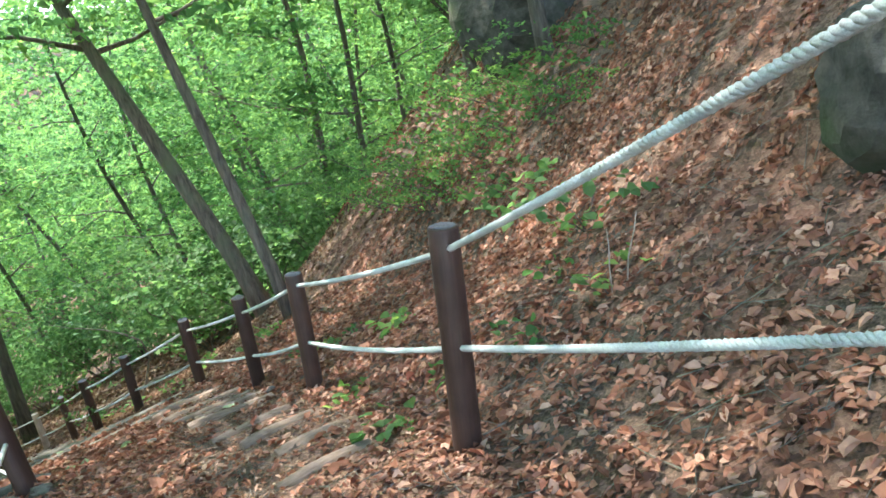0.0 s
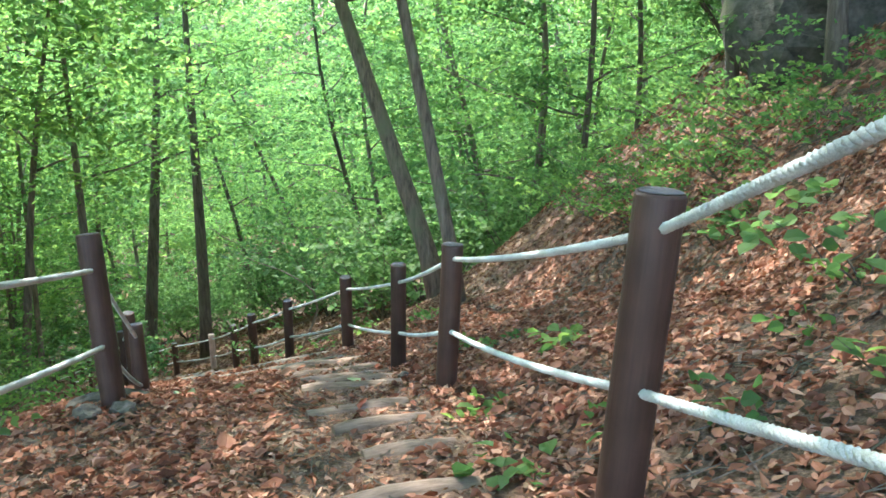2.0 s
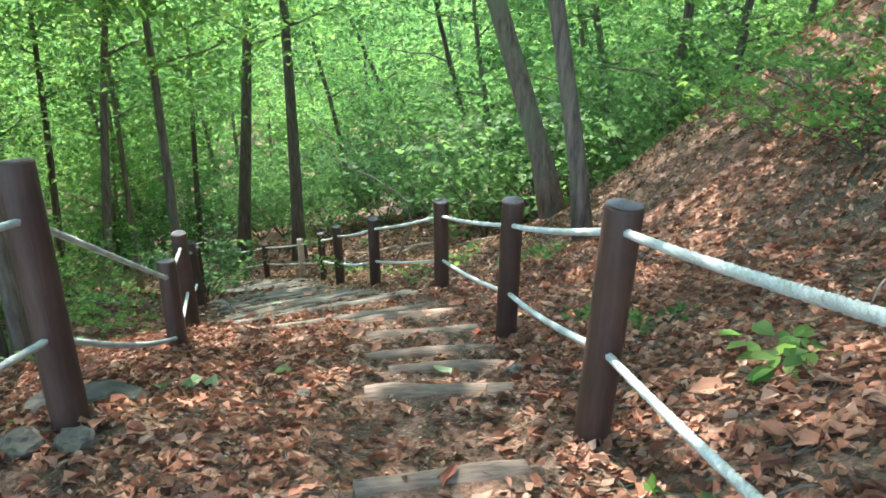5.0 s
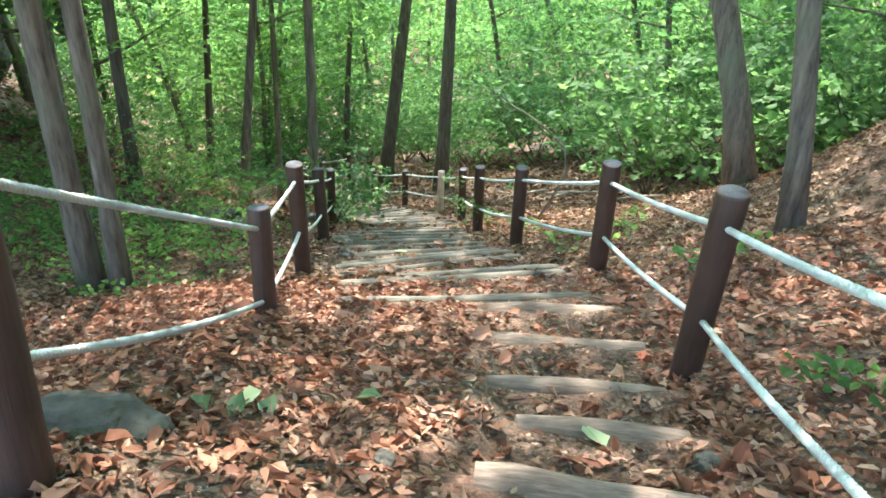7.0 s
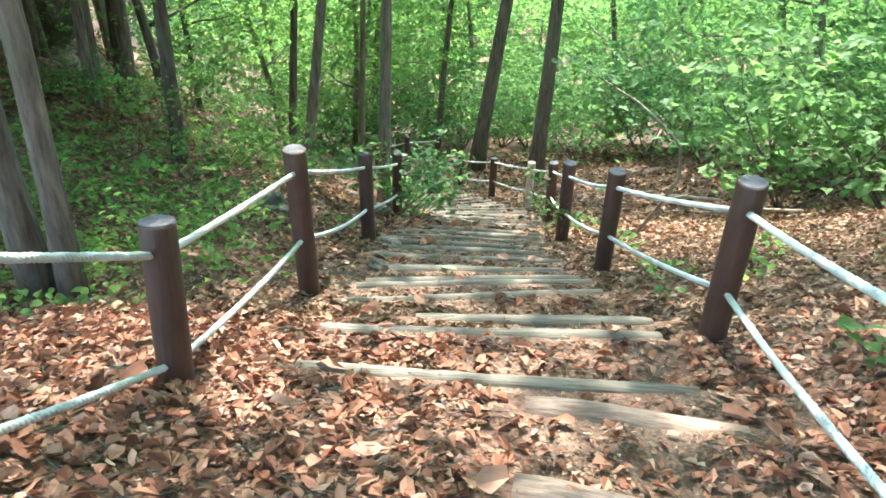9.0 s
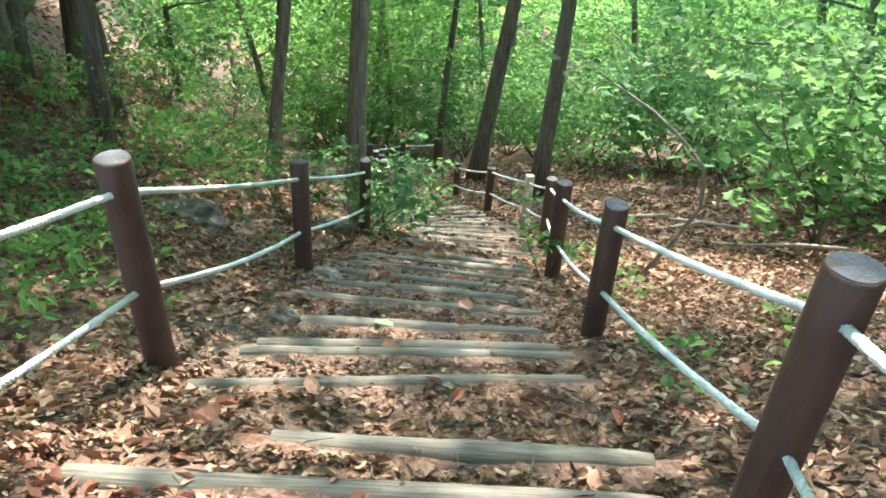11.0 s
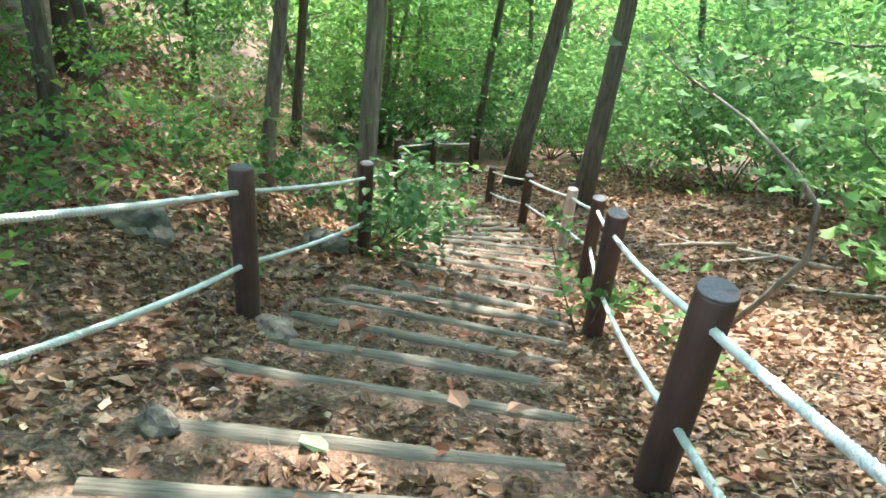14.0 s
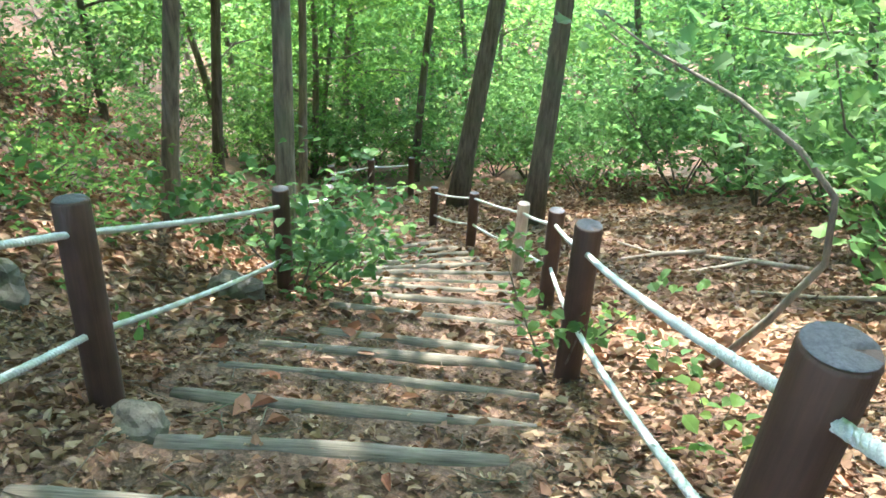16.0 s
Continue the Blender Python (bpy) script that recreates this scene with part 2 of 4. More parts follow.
# ---- the lie of the land ----
# the line of the fence on the hill side, top to bottom of the stairs: x, y and the height of the ground
LINE = [(2.6, -6.0, -0.2), (1.65, -2.6, -0.42), (1.15, 0.1, -0.56), (0.868, 2.80, -0.96), (-0.01, 5.2, -1.50), (-0.75, 7.36, -2.27), (-1.765, 9.22, -2.83),
        (-3.145, 10.89, -3.72), (-4.60, 13.0, -4.79), (-5.83, 14.95, -5.68), (-7.10, 16.48, -6.42), (-8.93, 18.05, -7.33), (-10.55, 19.1, -7.9),
        (-12.9, 20.9, -8.5), (-24, 29.5, -12.2), (-42, 44, -19.0), (-70, 68, -24.0)]


def dense_line():
    p = np.array(LINE)
    out = []
    for i in range(len(p) - 1):
        a, b = p[i], p[i + 1]
        size = np.linalg.norm(b - a)
        m0 = b - p[i - 1] if i else b - a
        m1 = p[i + 2] - a if i + 2 < len(p) else b - a
        m0, m1 = m0 / np.linalg.norm(m0) * size, m1 / np.linalg.norm(m1) * size
        n = max(4, min(24, int(size / 0.25)))
        for k in range(n):
            t = k / n
            h = a * (2 * t**3 - 3 * t**2 + 1) + m0 * (t**3 - 2 * t**2 + t) + b * (-2 * t**3 + 3 * t**2) + m1 * (t**3 - t**2)
            h[2] = a[2] + (b[2] - a[2]) * t
            out.append(h)
    out.append(p[-1])
    return np.array(out)


DL = dense_line()
SEG = DL[1:, :2] - DL[:-1, :2]
SEGLEN = np.hypot(SEG[:, 0], SEG[:, 1])
S_AT = np.concatenate([[0], np.cumsum(SEGLEN)])


def project(x, y):
    """Distance along the line, to its left (negative: right), and the line's own height there."""
    x, y = np.atleast_1d(np.asarray(x, float)), np.atleast_1d(np.asarray(y, float))
    s, d, z = np.empty_like(x), np.empty_like(x), np.empty_like(x)
    for a in range(0, len(x), 20000):
        px, py = x[a:a + 20000, None] - DL[None, :-1, 0], y[a:a + 20000, None] - DL[None, :-1, 1]
        t = (px * SEG[:, 0] + py * SEG[:, 1]) / (SEGLEN**2)
        lo, hi = np.zeros(len(SEG)), np.ones(len(SEG))
        lo[0], hi[-1] = -50, 50
        t = np.clip(t, lo, hi)
        qx, qy = px - t * SEG[:, 0], py - t * SEG[:, 1]
        k = np.argmin(qx**2 + qy**2, axis=1)
        r = np.arange(len(k))
        tt = t[r, k]
        s[a:a + 20000] = S_AT[k] + tt * SEGLEN[k]
        z[a:a + 20000] = DL[k, 2] + tt * (DL[k + 1, 2] - DL[k, 2])
        cross = SEG[k, 0] * qy[r, k] - SEG[k, 1] * qx[r, k]
        d[a:a + 20000] = np.sign(cross) * np.hypot(qx[r, k], qy[r, k])
    return s, d, z


def s_of(i):
    return float(project(LINE[i][0], LINE[i][1])[0][0])


KNOT = [s_of(i) for i in range(len(LINE))]
# step logs: left end and right end in plan
LOGS = [(-0.26, 3.25, 0.31, 3.5), (-0.3, 3.87, 0.15, 4.07), (-0.58, 4.32, -0.06, 4.59), (-0.85, 4.67, -0.26, 4.97), (-1.24, 5.75, -0.48, 6.03),
        (-1.29, 6.27, -0.63, 6.59), (-1.6, 6.66, -0.81, 7.08), (-1.86, 7.32, -1.05, 7.71), (-2.15, 7.89, -1.34, 8.33), (-3.1, 7.45, -1.62, 8.56),
        (-3.44, 7.87, -2.02, 9.15), (-3.29, 8.54, -2.18, 9.47), (-4.12, 8.68, -2.82, 10.18), (-4.41, 9.17, -3.06, 10.52), (-4.43, 9.3, -3.2, 10.59),
        (-4.71, 9.66, -3.48, 10.83), (-5.23, 10.17, -3.75, 11.35), (-5.29, 10.73, -4.18, 11.66), (-5.78, 11.09, -4.29, 12.09), (-6.05, 11.53, -4.53, 12.54),
        (-6.28, 11.98, -4.84, 13.04), (-6.29, 12.5, -5.01, 13.31), (-6.82, 13.08, -5.48, 14.06), (-7.15, 13.79, -5.82, 14.75), (-8.53, 14.77, -7.03, 16.28)]
LOG_ENDS = [((a, b), (c, d)) for a, b, c, d in LOGS]
# further down the logs go on at even steps
for s_next in [23.55, 24.15] + list(np.arange(25.6, KNOT[12] + 0.3, 0.62)):
    k = int(np.searchsorted(S_AT, s_next)) - 1
    q, u = DL[k, :2] + SEG[k] / SEGLEN[k] * (s_next - S_AT[k]), SEG[k] / SEGLEN[k]
    left = np.array((-u[1], u[0]))
    LOG_ENDS.append((tuple(q + left * 1.9 - u * 0.1), tuple(q + left * 0.2)))


def log_table():
    rows = []
    for (xl, yl), (xr, yr) in LOG_ENDS:
        s, d, z = project([xl, xr], [yl, yr])
        rows.append((s[0], d[0], s[1], d[1], z.mean(), z[0], z[1]))
    return np.array(rows)


TABLE = log_table()


def land(x, y, fine=True):
    """Height of the ground on arrays of places."""
    x, y = np.atleast_1d(np.asarray(x, float)), np.atleast_1d(np.asarray(y, float))
    s, d, z = project(x, y)
    right = np.maximum(-d - 0.15, 0)
    kr = np.interp(s, [KNOT[1], KNOT[3], KNOT[4], KNOT[5], KNOT[6], KNOT[7], KNOT[8], KNOT[10], KNOT[12]],
                   [0.42, 0.40, 0.28, 0.24, 0.22, 0.16, 0.13, 0.09, 0.03])
    kr2 = np.interp(s, [KNOT[3], KNOT[5], KNOT[6], KNOT[7], KNOT[8], KNOT[9]], [0.45, 0.5, 0.45, 0.35, 0.1, 0.0])
    z = z + kr * np.minimum(right, 25) + kr2 * np.clip(right - 2.2, 0, 20)
    left = np.maximum(d - 2.7, 0)
    kl = np.interp(s, [KNOT[2], KNOT[4], KNOT[5], KNOT[6], KNOT[7], KNOT[8], KNOT[10], KNOT[12]], [-0.35, -0.42, -0.26, -0.06, 0.08, 0.2, 0.45, 0.5])
    z = z + kl * np.minimum(left, 6) + 0.42 * np.clip(left - 6, 0, 40) * smooth01(KNOT[3], KNOT[6], s) + 0.34 * np.clip(left - 3, 0, 14) * smooth01(KNOT[6], KNOT[9], s)
    z = z - 0.02 * np.clip(d, 0, 2.7) * (1 - smooth01(KNOT[4], KNOT[6], s))
    ahead = (x * -0.5 + (y - 5) * 0.866)
    z = z + 0.55 * np.clip(ahead - 46, 0, 70)
    z = z + 0.5 * np.exp(-((x - 1.95) ** 2 + (y + 0.3) ** 2) / 0.3) + 0.1 * np.exp(-((x + 2.25) ** 2 + (y - 4.95) ** 2) / 0.25)
    off = smooth01(0.4, 2.5, np.abs(d - 1.3) - 1.3)
    z = z + off * (0.10 * wobble(x, y, 1.1, 1) + 0.35 * wobble(x, y, 6.0, 2) * smooth01(2, 8, np.abs(d - 1.3))) + 0.018 * wobble(x, y, 0.23, 3)
    if fine:
        # each log holds a tread up: below it the ground drops and then slopes gently to the next
        step = np.zeros_like(z)
        near = np.where((d > -0.6) & (d < 4.2) & (s > KNOT[3] - 1) & (s < KNOT[12] + 2))[0]
        sn, dn = s[near], d[near]
        best_s, best_z, best_w = np.full(len(near), -1e9), np.zeros(len(near)), np.zeros(len(near))
        next_s = np.full(len(near), 1e9)
        next_z = np.zeros(len(near))
        for sl, dl, sr, dr, zz in TABLE[:, :5]:
            at = sr + (sl - sr) * np.clip((dn - dr) / (dl - dr), -0.3, 1.3)
            w = smooth01(dl + 0.25, dl - 0.05, dn) * smooth01(dr - 0.25, dr + 0.05, dn)
            up = (at <= sn) & (at > best_s)
            best_s, best_z, best_w = np.where(up, at, best_s), np.where(up, zz, best_z), np.where(up, w, best_w)
            dn_ = (at > sn) & (at < next_s)
            next_s, next_z = np.where(dn_, at, next_s), np.where(dn_, zz, next_z)
        ok = (best_s > -1e8) & (next_s < 1e8)
        u = np.where(ok, (sn - best_s) / np.maximum(next_s - best_s, 0.05), 0)
        drop = np.minimum(1, 0.62 * smooth01(0.0, 0.14, u) + 0.38 * u) - u
        step[near] = np.where(ok, best_w * drop * (next_z - best_z), 0)
        z = z + step
    return z


def land_at(x, y):
    return float(land([x], [y])[0])


def graded(lo, fine_lo, fine_hi, hi, step):
    mid = list(np.arange(fine_lo, fine_hi + step, step))
    a, b, g = mid[0], mid[-1], step
    low, high = [], []
    while a > lo:
        g = min(g * 1.18, 9.0)
        a -= g
        low.append(a)
    g = step
    while b < hi:
        g = min(g * 1.18, 9.0)
        b += g
        high.append(b)
    return np.array(low[::-1] + mid + high)


# ---- the ground ----
GX, GY = graded(-190, -7.4, 2.0, 140, 0.075), graded(-90, 2.0, 16.6, 190, 0.075)
mx, my = np.meshgrid(GX, GY)
gz = land(mx.ravel(), my.ravel())
nx, ny = len(GX), len(GY)
idx = np.arange(nx * ny).reshape(ny, nx)
quads = np.stack([idx[:-1, :-1], idx[:-1, 1:], idx[1:, 1:], idx[1:, :-1]], -1).reshape(-1, 4)
ground = new("ground", mesh_of("ground", np.stack([mx.ravel(), my.ravel(), gz], 1), quads, GROUND, True))
gs, gd, _ = project(mx.ravel(), my.ravel())
trod = np.zeros(len(gs))
for sl, dl, sr, dr, zz in TABLE[:, :5]:
    line_s = sr + (sl - sr) * (gd - dr) / (dl - dr)
    trod = np.maximum(trod, smooth01(0.55, 0.2, np.abs(gs - line_s)) * smooth01(dl + 0.15, dl - 0.2, gd) * smooth01(dr - 0.15, dr + 0.1, gd))
trod *= np.clip(0.75 + 0.5 * wobble(mx.ravel(), my.ravel(), 0.2, 6), 0, 1)
ground.data.attributes.new("trodden", "FLOAT", "POINT").data.foreach_set("value", trod.astype(np.float32))
tagged(ground, "brown hillside floor of soil under dry fallen leaves", "ground", kind="structure")


# ---- fences ----
def post_mesh(h, r, seed):
    rnd = random.Random(seed)
    n = 18
    verts, faces = [], []
    levels = [(-0.25, 1.0), (0.0, 1.0), (h * 0.25, 1.0), (h * 0.5, 0.99), (h * 0.75, 0.985), (h - 0.012, 0.98), (h, 0.92)]
    ph = rnd.random() * 6
    for z, k in levels:
        for i in range(n):
            a = 2 * math.pi * i / n
            q = r * k * (1 + 0.018 * math.sin(3 * a + ph) + 0.012 * math.sin(5 * a + ph * 2 + z * 3))
            verts.append((q * math.cos(a), q * math.sin(a), z))
    for j in range(len(levels) - 1):
        for i in range(n):
            a, b = j * n + i, j * n + (i + 1) % n
            faces.append((a, b, b + n, a + n))
    faces.append(tuple((len(levels) - 1) * n + i for i in range(n)))
    return verts, faces


def end_mesh(r, seed):
    """The weathered cut top of a post, with a radial crack."""
    rnd = random.Random(seed)
    n, verts, faces = 18, [(0, 0, 0.004)], []
    crack = rnd.randrange(n)
    for q, z in ((0.45, 0.006), (0.88, 0.003)):
        for i in range(n):
            a = 2 * math.pi * i / n
            verts.append((r * q * math.cos(a), r * q * math.sin(a), z - (0.012 if i == crack else 0)))
    for i in range(n):
        j = (i + 1) % n
        faces += [(0, 1 + i, 1 + j), (1 + i, 1 + n + i, 1 + n + j, 1 + j)]
    return verts, faces


def strand_rope(a, b, sag, radius, fine):
    """A three-strand laid rope between two points."""
    a, b = Vector(a), Vector(b)
    size = (b - a).length
    side = (b - a).cross(Vector((0, 0, 1))).normalized()
    n = max(8, int(size / (0.013 if fine else 0.08)))
    runs = []
    for k in range(3 if fine else 1):
        run = []
        for i in range(n + 1):
            t = i / n
            p = a.lerp(b, t) - Vector((0, 0, sag * 4 * t * (1 - t)))
            if fine:
                ang = 2 * math.pi * (t * size / 0.066 + k / 3)
                up = (b - a).normalized().cross(side)
                p = p + radius * 0.42 * (math.cos(ang) * side + math.sin(ang) * up)
                run.append((p, radius * 0.62))
            else:
                run.append((p, radius))
        runs.append(run)
    return tubes(runs, 5 if fine else 6)


def fence(name, label, posts, sag_up, sag_low, pale=(), near=99, radius=0.076):
    base = new(name)
    base.location = posts[0][0]
    o = Vector(posts[0][0])
    tagged(base, label, "rope fence")
    tops = []
    for i, (foot, top, low_hole, high_hole) in enumerate(posts):
        f, t = Vector(foot), Vector(top)
        h = (t - f).length
        turn = (t - f).to_track_quat("Z", "Y").to_matrix().to_4x4()
        mat = POST_SUNLIT if i in pale else POST
        v, fc = post_mesh(h, radius * (1 + 0.04 * math.sin(i * 2.3)), i + len(name))
        ob = part("post", mesh_of("post", v, fc, mat, False), base, "post coloured pale to stand for sun on it" if i in pale else "dark brown stained round post")
        ob.data.polygons.foreach_set("use_smooth", [len(p.vertices) == 4 for p in ob.data.polygons])
        ob.matrix_basis = Matrix.Translation(f - o) @ turn @ pose(0, 0, 0, 0, 0, i * 67)
        v, fc = end_mesh(radius, i + 5)
        e = part("cut_end", mesh_of("cut_end", v, fc, POST_SUNLIT if i in pale else POST_END, True), ob, "grey weathered end grain")
        e.location = (0, 0, h)
        d = (t - f).normalized()
        tops.append((t - d * high_hole - o, t - d * low_hole - o))
    for i in range(len(tops) - 1):
        for row, sag in ((0, sag_up), (1, sag_low)):
            v, fc = strand_rope(tops[i][row], tops[i + 1][row], sag[i % len(sag)], 0.0178, i < near)
            part("rope", mesh_of("rope", v, fc, ROPE, True), base, "white twisted rope")
    return base


def stand(x, y, top, lean=(0, 0), low=0.66, high=0.17):
    return ((x, y, land_at(x, y) - 0.02), (x + lean[0], y + lean[1], top), low, high)


HILL_POSTS = [stand(1.9, -0.3, 1.6, (-0.57, -0.15), 0.9, 0.18), stand(0.8, 2.86, 0.249, (0.08, -0.04), 0.645, 0.125), stand(-0.035, 5.24, -0.488, (0.05, 0), 0.6, 0.1),
              stand(-0.777, 7.43, -1.182, (0.045, -0.12), 0.735, 0.19), stand(-1.79, 9.31, -1.861, (0.03, -0.12), 0.66, 0.165), stand(-3.19, 11.0, -2.75, (0.045, -0.1), 0.623, 0.148),
              stand(-4.60, 13.0, -3.703, (0.02, -0.07), 0.675, 0.175), stand(-5.83, 14.95, -4.654, (0.01, -0.05), 0.59, 0.147), stand(-7.10, 16.48, -5.49, low=0.585, high=0.13),
              stand(-8.93, 18.05, -6.39, low=0.535, high=0.09), stand(-10.55, 19.1, -7.1, low=0.543, high=0.098)]
fence("rope_fence", "brown round posts threaded with two white ropes beside the stairs", HILL_POSTS,
      (0.02, 0.03, 0.02, 0.02), (0.03, 0.04, 0.03, 0.03), pale=(8,), near=7)
VALLEY_POSTS = [stand(-0.8, 1.1, 0.52, low=0.5, high=0.2), stand(-2.23, 4.82, -0.4, (-0.12, 0.13), 0.75, 0.24), stand(-3.33, 7.0, -1.795, (-0.037, 0.06), 0.64, 0.145),
                stand(-4.465, 8.745, -2.24, (0.06, -0.1), 0.69, 0.165), stand(-5.81, 10.79, -3.324, (-0.08, 0.05), 0.617, 0.15), stand(-7.45, 13.15, -4.43, low=0.66, high=0.16),
                stand(-9.0, 15.1, -5.45), stand(-10.4, 16.5, -6.15), stand(-12.0, 18.0, -6.95)]
fence("rope_fence", "leaning brown posts with two white ropes on the open side", VALLEY_POSTS,
      (0.02, 0.005, 0.01, 0.02), (0.03, 0.05, 0.03, 0.06), near=5)
FAR_POSTS = [stand(-13.6, 19.4, land_at(-13.6, 19.4) + 0.8), stand(-13.3, 20.3, land_at(-13.3, 20.3) + 0.85), stand(-12.7, 20.95, land_at(-12.7, 20.95) + 0.9)]
fence("rope_fence", "short rope fence at the foot of the stairs", FAR_POSTS, (0.02,), (0.03,), near=0)


# ---- step logs ----
def log_mesh(size, r, seed):
    rnd = random.Random(seed)
    n, m = 12, max(6, int(size / 0.12))
    verts, faces = [], []
    bend, ph = rnd.uniform(-0.009, 0.009), rnd.random() * 6
    for j in range(m + 1):
        t = j / m
        k = 0.9 if j in (0, m) else 1
        cy, cz = bend * 4 * t * (1 - t), 0.004 * math.sin(t * 5 + ph)
        rr = r * k * (1 + 0.05 * math.sin(t * 7 + ph) + rnd.uniform(-0.025, 0.025)) * (1.06 - 0.12 * t)
        for i in range(n):
            a = 2 * math.pi * i / n
            q = rr * (1 + 0.05 * math.sin(2 * a + ph) + rnd.uniform(-0.025, 0.025))
            verts.append(((t - 0.5) * size, cy + q * math.cos(a), cz + q * math.sin(a)))
    for j in range(m):
        for i in range(n):
            a, b = j * n + i, j * n + (i + 1) % n
            faces.append((a, b, b + n, a + n))
    faces += [tuple(reversed(range(n))), tuple(m * n + i for i in range(n))]
    return verts, faces


def step_log(i, left, right):
    l, r = Vector((*left, 0)), Vector((*right, 0))
    rad = (0.076 if i < 9 else 0.056) + 0.007 * math.sin(i * 1.9)
    sunk = rad * (0.72 if i < 9 else 0.55)
    l.z, r.z = TABLE[i, 5] - sunk, TABLE[i, 6] - sunk
    d = r - l
    v, f = log_mesh(d.length, rad, i)
    me = mesh_of("step_log", v, f, [LOG_DIRT if i < 9 else LOG, LOG_END], True)
    for p in me.polygons:
        if len(p.vertices) > 4:
            p.material_index, p.use_smooth = 1, False
    ob = new("step_log", me)
    ob.matrix_world = Matrix.Translation((l + r) / 2) @ pose(0, 0, 0, 0, 0, math.degrees(math.atan2(d.y, d.x))) @ pose(0, 0, 0, 0, -math.degrees(math.atan2(d.z, math.hypot(d.x, d.y))))
    return tagged(ob, "weathered grey-brown round log sunk into the trail as a step", "step", "log steps of the trail")


for i, (left, right) in enumerate(LOG_ENDS):
    step_log(i, left, right)


# ---- trees ----
def tree(name, seed, height, r, lean, bark, crown_from=0.35, spread=2.6, count=5200, leaf=0.15, bend=0.5, limbs=11, label=""):
    rnd, rng = random.Random(seed), np.random.default_rng(seed)
    base = new(name)
    tagged(base, label or "slender deciduous tree with grey-brown bark and bright green leaves", "tree")
    run, n = [], 12
    ph, ph2 = rnd.random() * 6, rnd.random() * 6
    axis = []
    for i in range(n + 1):
        t = i / n
        p = Vector((lean[0] * t * height + bend * (math.sin(t * 4 + ph) - math.sin(ph)) * t, lean[1] * t * height + bend * (math.sin(t * 3.3 + ph2) - math.sin(ph2)) * t, t * height - (0.3 if i == 0 else 0)))
        axis.append(p)
        run.append((p, r * (1.35 if i == 0 else 1.0) * (1 - 0.85 * t) + 0.012))
    v, f = tubes([run], 10)
    part("trunk", mesh_of("trunk", v, f, bark, True), base)
    runs, tips = [], []
    for k in range(limbs):
        t = crown_from + (0.97 - crown_from) * (k + rnd.random()) / limbs
        p = axis[int(t * n)].lerp(axis[min(n, int(t * n) + 1)], t * n % 1)
        a = k * 2.4 + rnd.random()
        size = spread * (1.1 - 0.55 * abs(t - 0.55)) * rnd.uniform(0.6, 1.1)
        q, line = p.copy(), [(p, r * (1 - 0.85 * t) * 0.5 + 0.008)]
        for j in range(1, 6):
            a += rnd.uniform(-0.25, 0.25)
            q = q + Vector((math.cos(a), math.sin(a), rnd.uniform(0.1, 0.55))) * size / 5
            line.append((q, (r * 0.4 * (1 - t) + 0.012) * (1 - j / 5.5)))
            if j > 1:
                tips.append((q.copy(), size * 0.34))
        runs.append(line)
    for line in runs:
        v, f = tubes([line], 5)
        part("limb", mesh_of("limb", v, f, bark, True), base)
    if count:
        c, rad = np.array([tuple(q) for q, _ in tips]), np.array([x for _, x in tips])
        # flat sprays of leaves about the twigs
        sprays = rng.integers(0, len(c), count // 14)
        sc = c[sprays] + rng.normal(size=(len(sprays), 3)) * rad[sprays, None] * np.array((0.8, 0.8, 0.5))
        sn = rng.normal(size=(len(sprays), 3)) * 0.35 + np.array((0, 0, 1))
        which = np.repeat(np.arange(len(sprays)), 14)
        off = rng.normal(size=(len(which), 3)) * np.array((0.34, 0.34, 0.05))
        cc = sc[which] + off
        nn = sn[which] + rng.normal(size=(len(which), 3)) * 0.28
        v, f = leaves(rng, cc, nn, leaf * rng.uniform(0.6, 1.25, len(which)), 0.6)
        part("crown", mesh_of("crown", v, f, LEAF), base)
    return base


def shrub(name, seed, height, spread, count, leaf, label, mat=None, stems=6, width=0.55, kind="shrub", outline=None):
    rnd, rng = random.Random(seed), np.random.default_rng(seed)
    base = new(name)
    tagged(base, label, kind)
    runs, pts = [], []
    for k in range(stems):
        a, q = k * 2.4 + rnd.random(), Vector((0, 0, -0.05))
        line = [(q, 0.009 * height + 0.003)]
        for j in range(1, 6):
            q = q + Vector((math.cos(a) * spread * 0.2 * rnd.uniform(0.5, 1.2), math.sin(a) * spread * 0.2 * rnd.uniform(0.5, 1.2), height / 5 * rnd.uniform(0.6, 1.1)))
            line.append((q, (0.008 * height + 0.003) * (1 - j / 6)))
            if j > 1:
                pts.append(tuple(q))
        runs.append(line)
    for line in runs:
        v, f = tubes([line], 5)
        part("stem", mesh_of("stem", v, f, BARK_DARK, True), base)
    c = np.array(pts)
    per = 8
    w = rng.integers(0, len(c), max(1, count // per))
    sc = c[w] + rng.normal(size=(len(w), 3)) * np.array((spread * 0.22, spread * 0.22, height * 0.1))
    sn = rng.normal(size=(len(w), 3)) * 0.3 + np.array((0, 0, 1))
    which = np.repeat(np.arange(len(w)), per)
    cc = sc[which] + rng.normal(size=(len(which), 3)) * np.array((leaf, leaf, leaf * 0.25)) * 1.1
    cc[:, 2] = np.maximum(cc[:, 2], 0.04)
    nn, size = sn[which] + rng.normal(size=(len(which), 3)) * 0.35, leaf * rng.uniform(0.6, 1.25, len(which))
    v, f = shaped_leaves(rng, cc, nn, size, width, outline) if outline else leaves(rng, cc, nn, size, width)
    part("foliage", mesh_of("foliage", v, f, mat or SHRUB_LEAF), base)
    return base


def plant(ob, x, y, sink=0.0):
    ob.location = (x, y, land_at(x, y) - sink)
    return ob


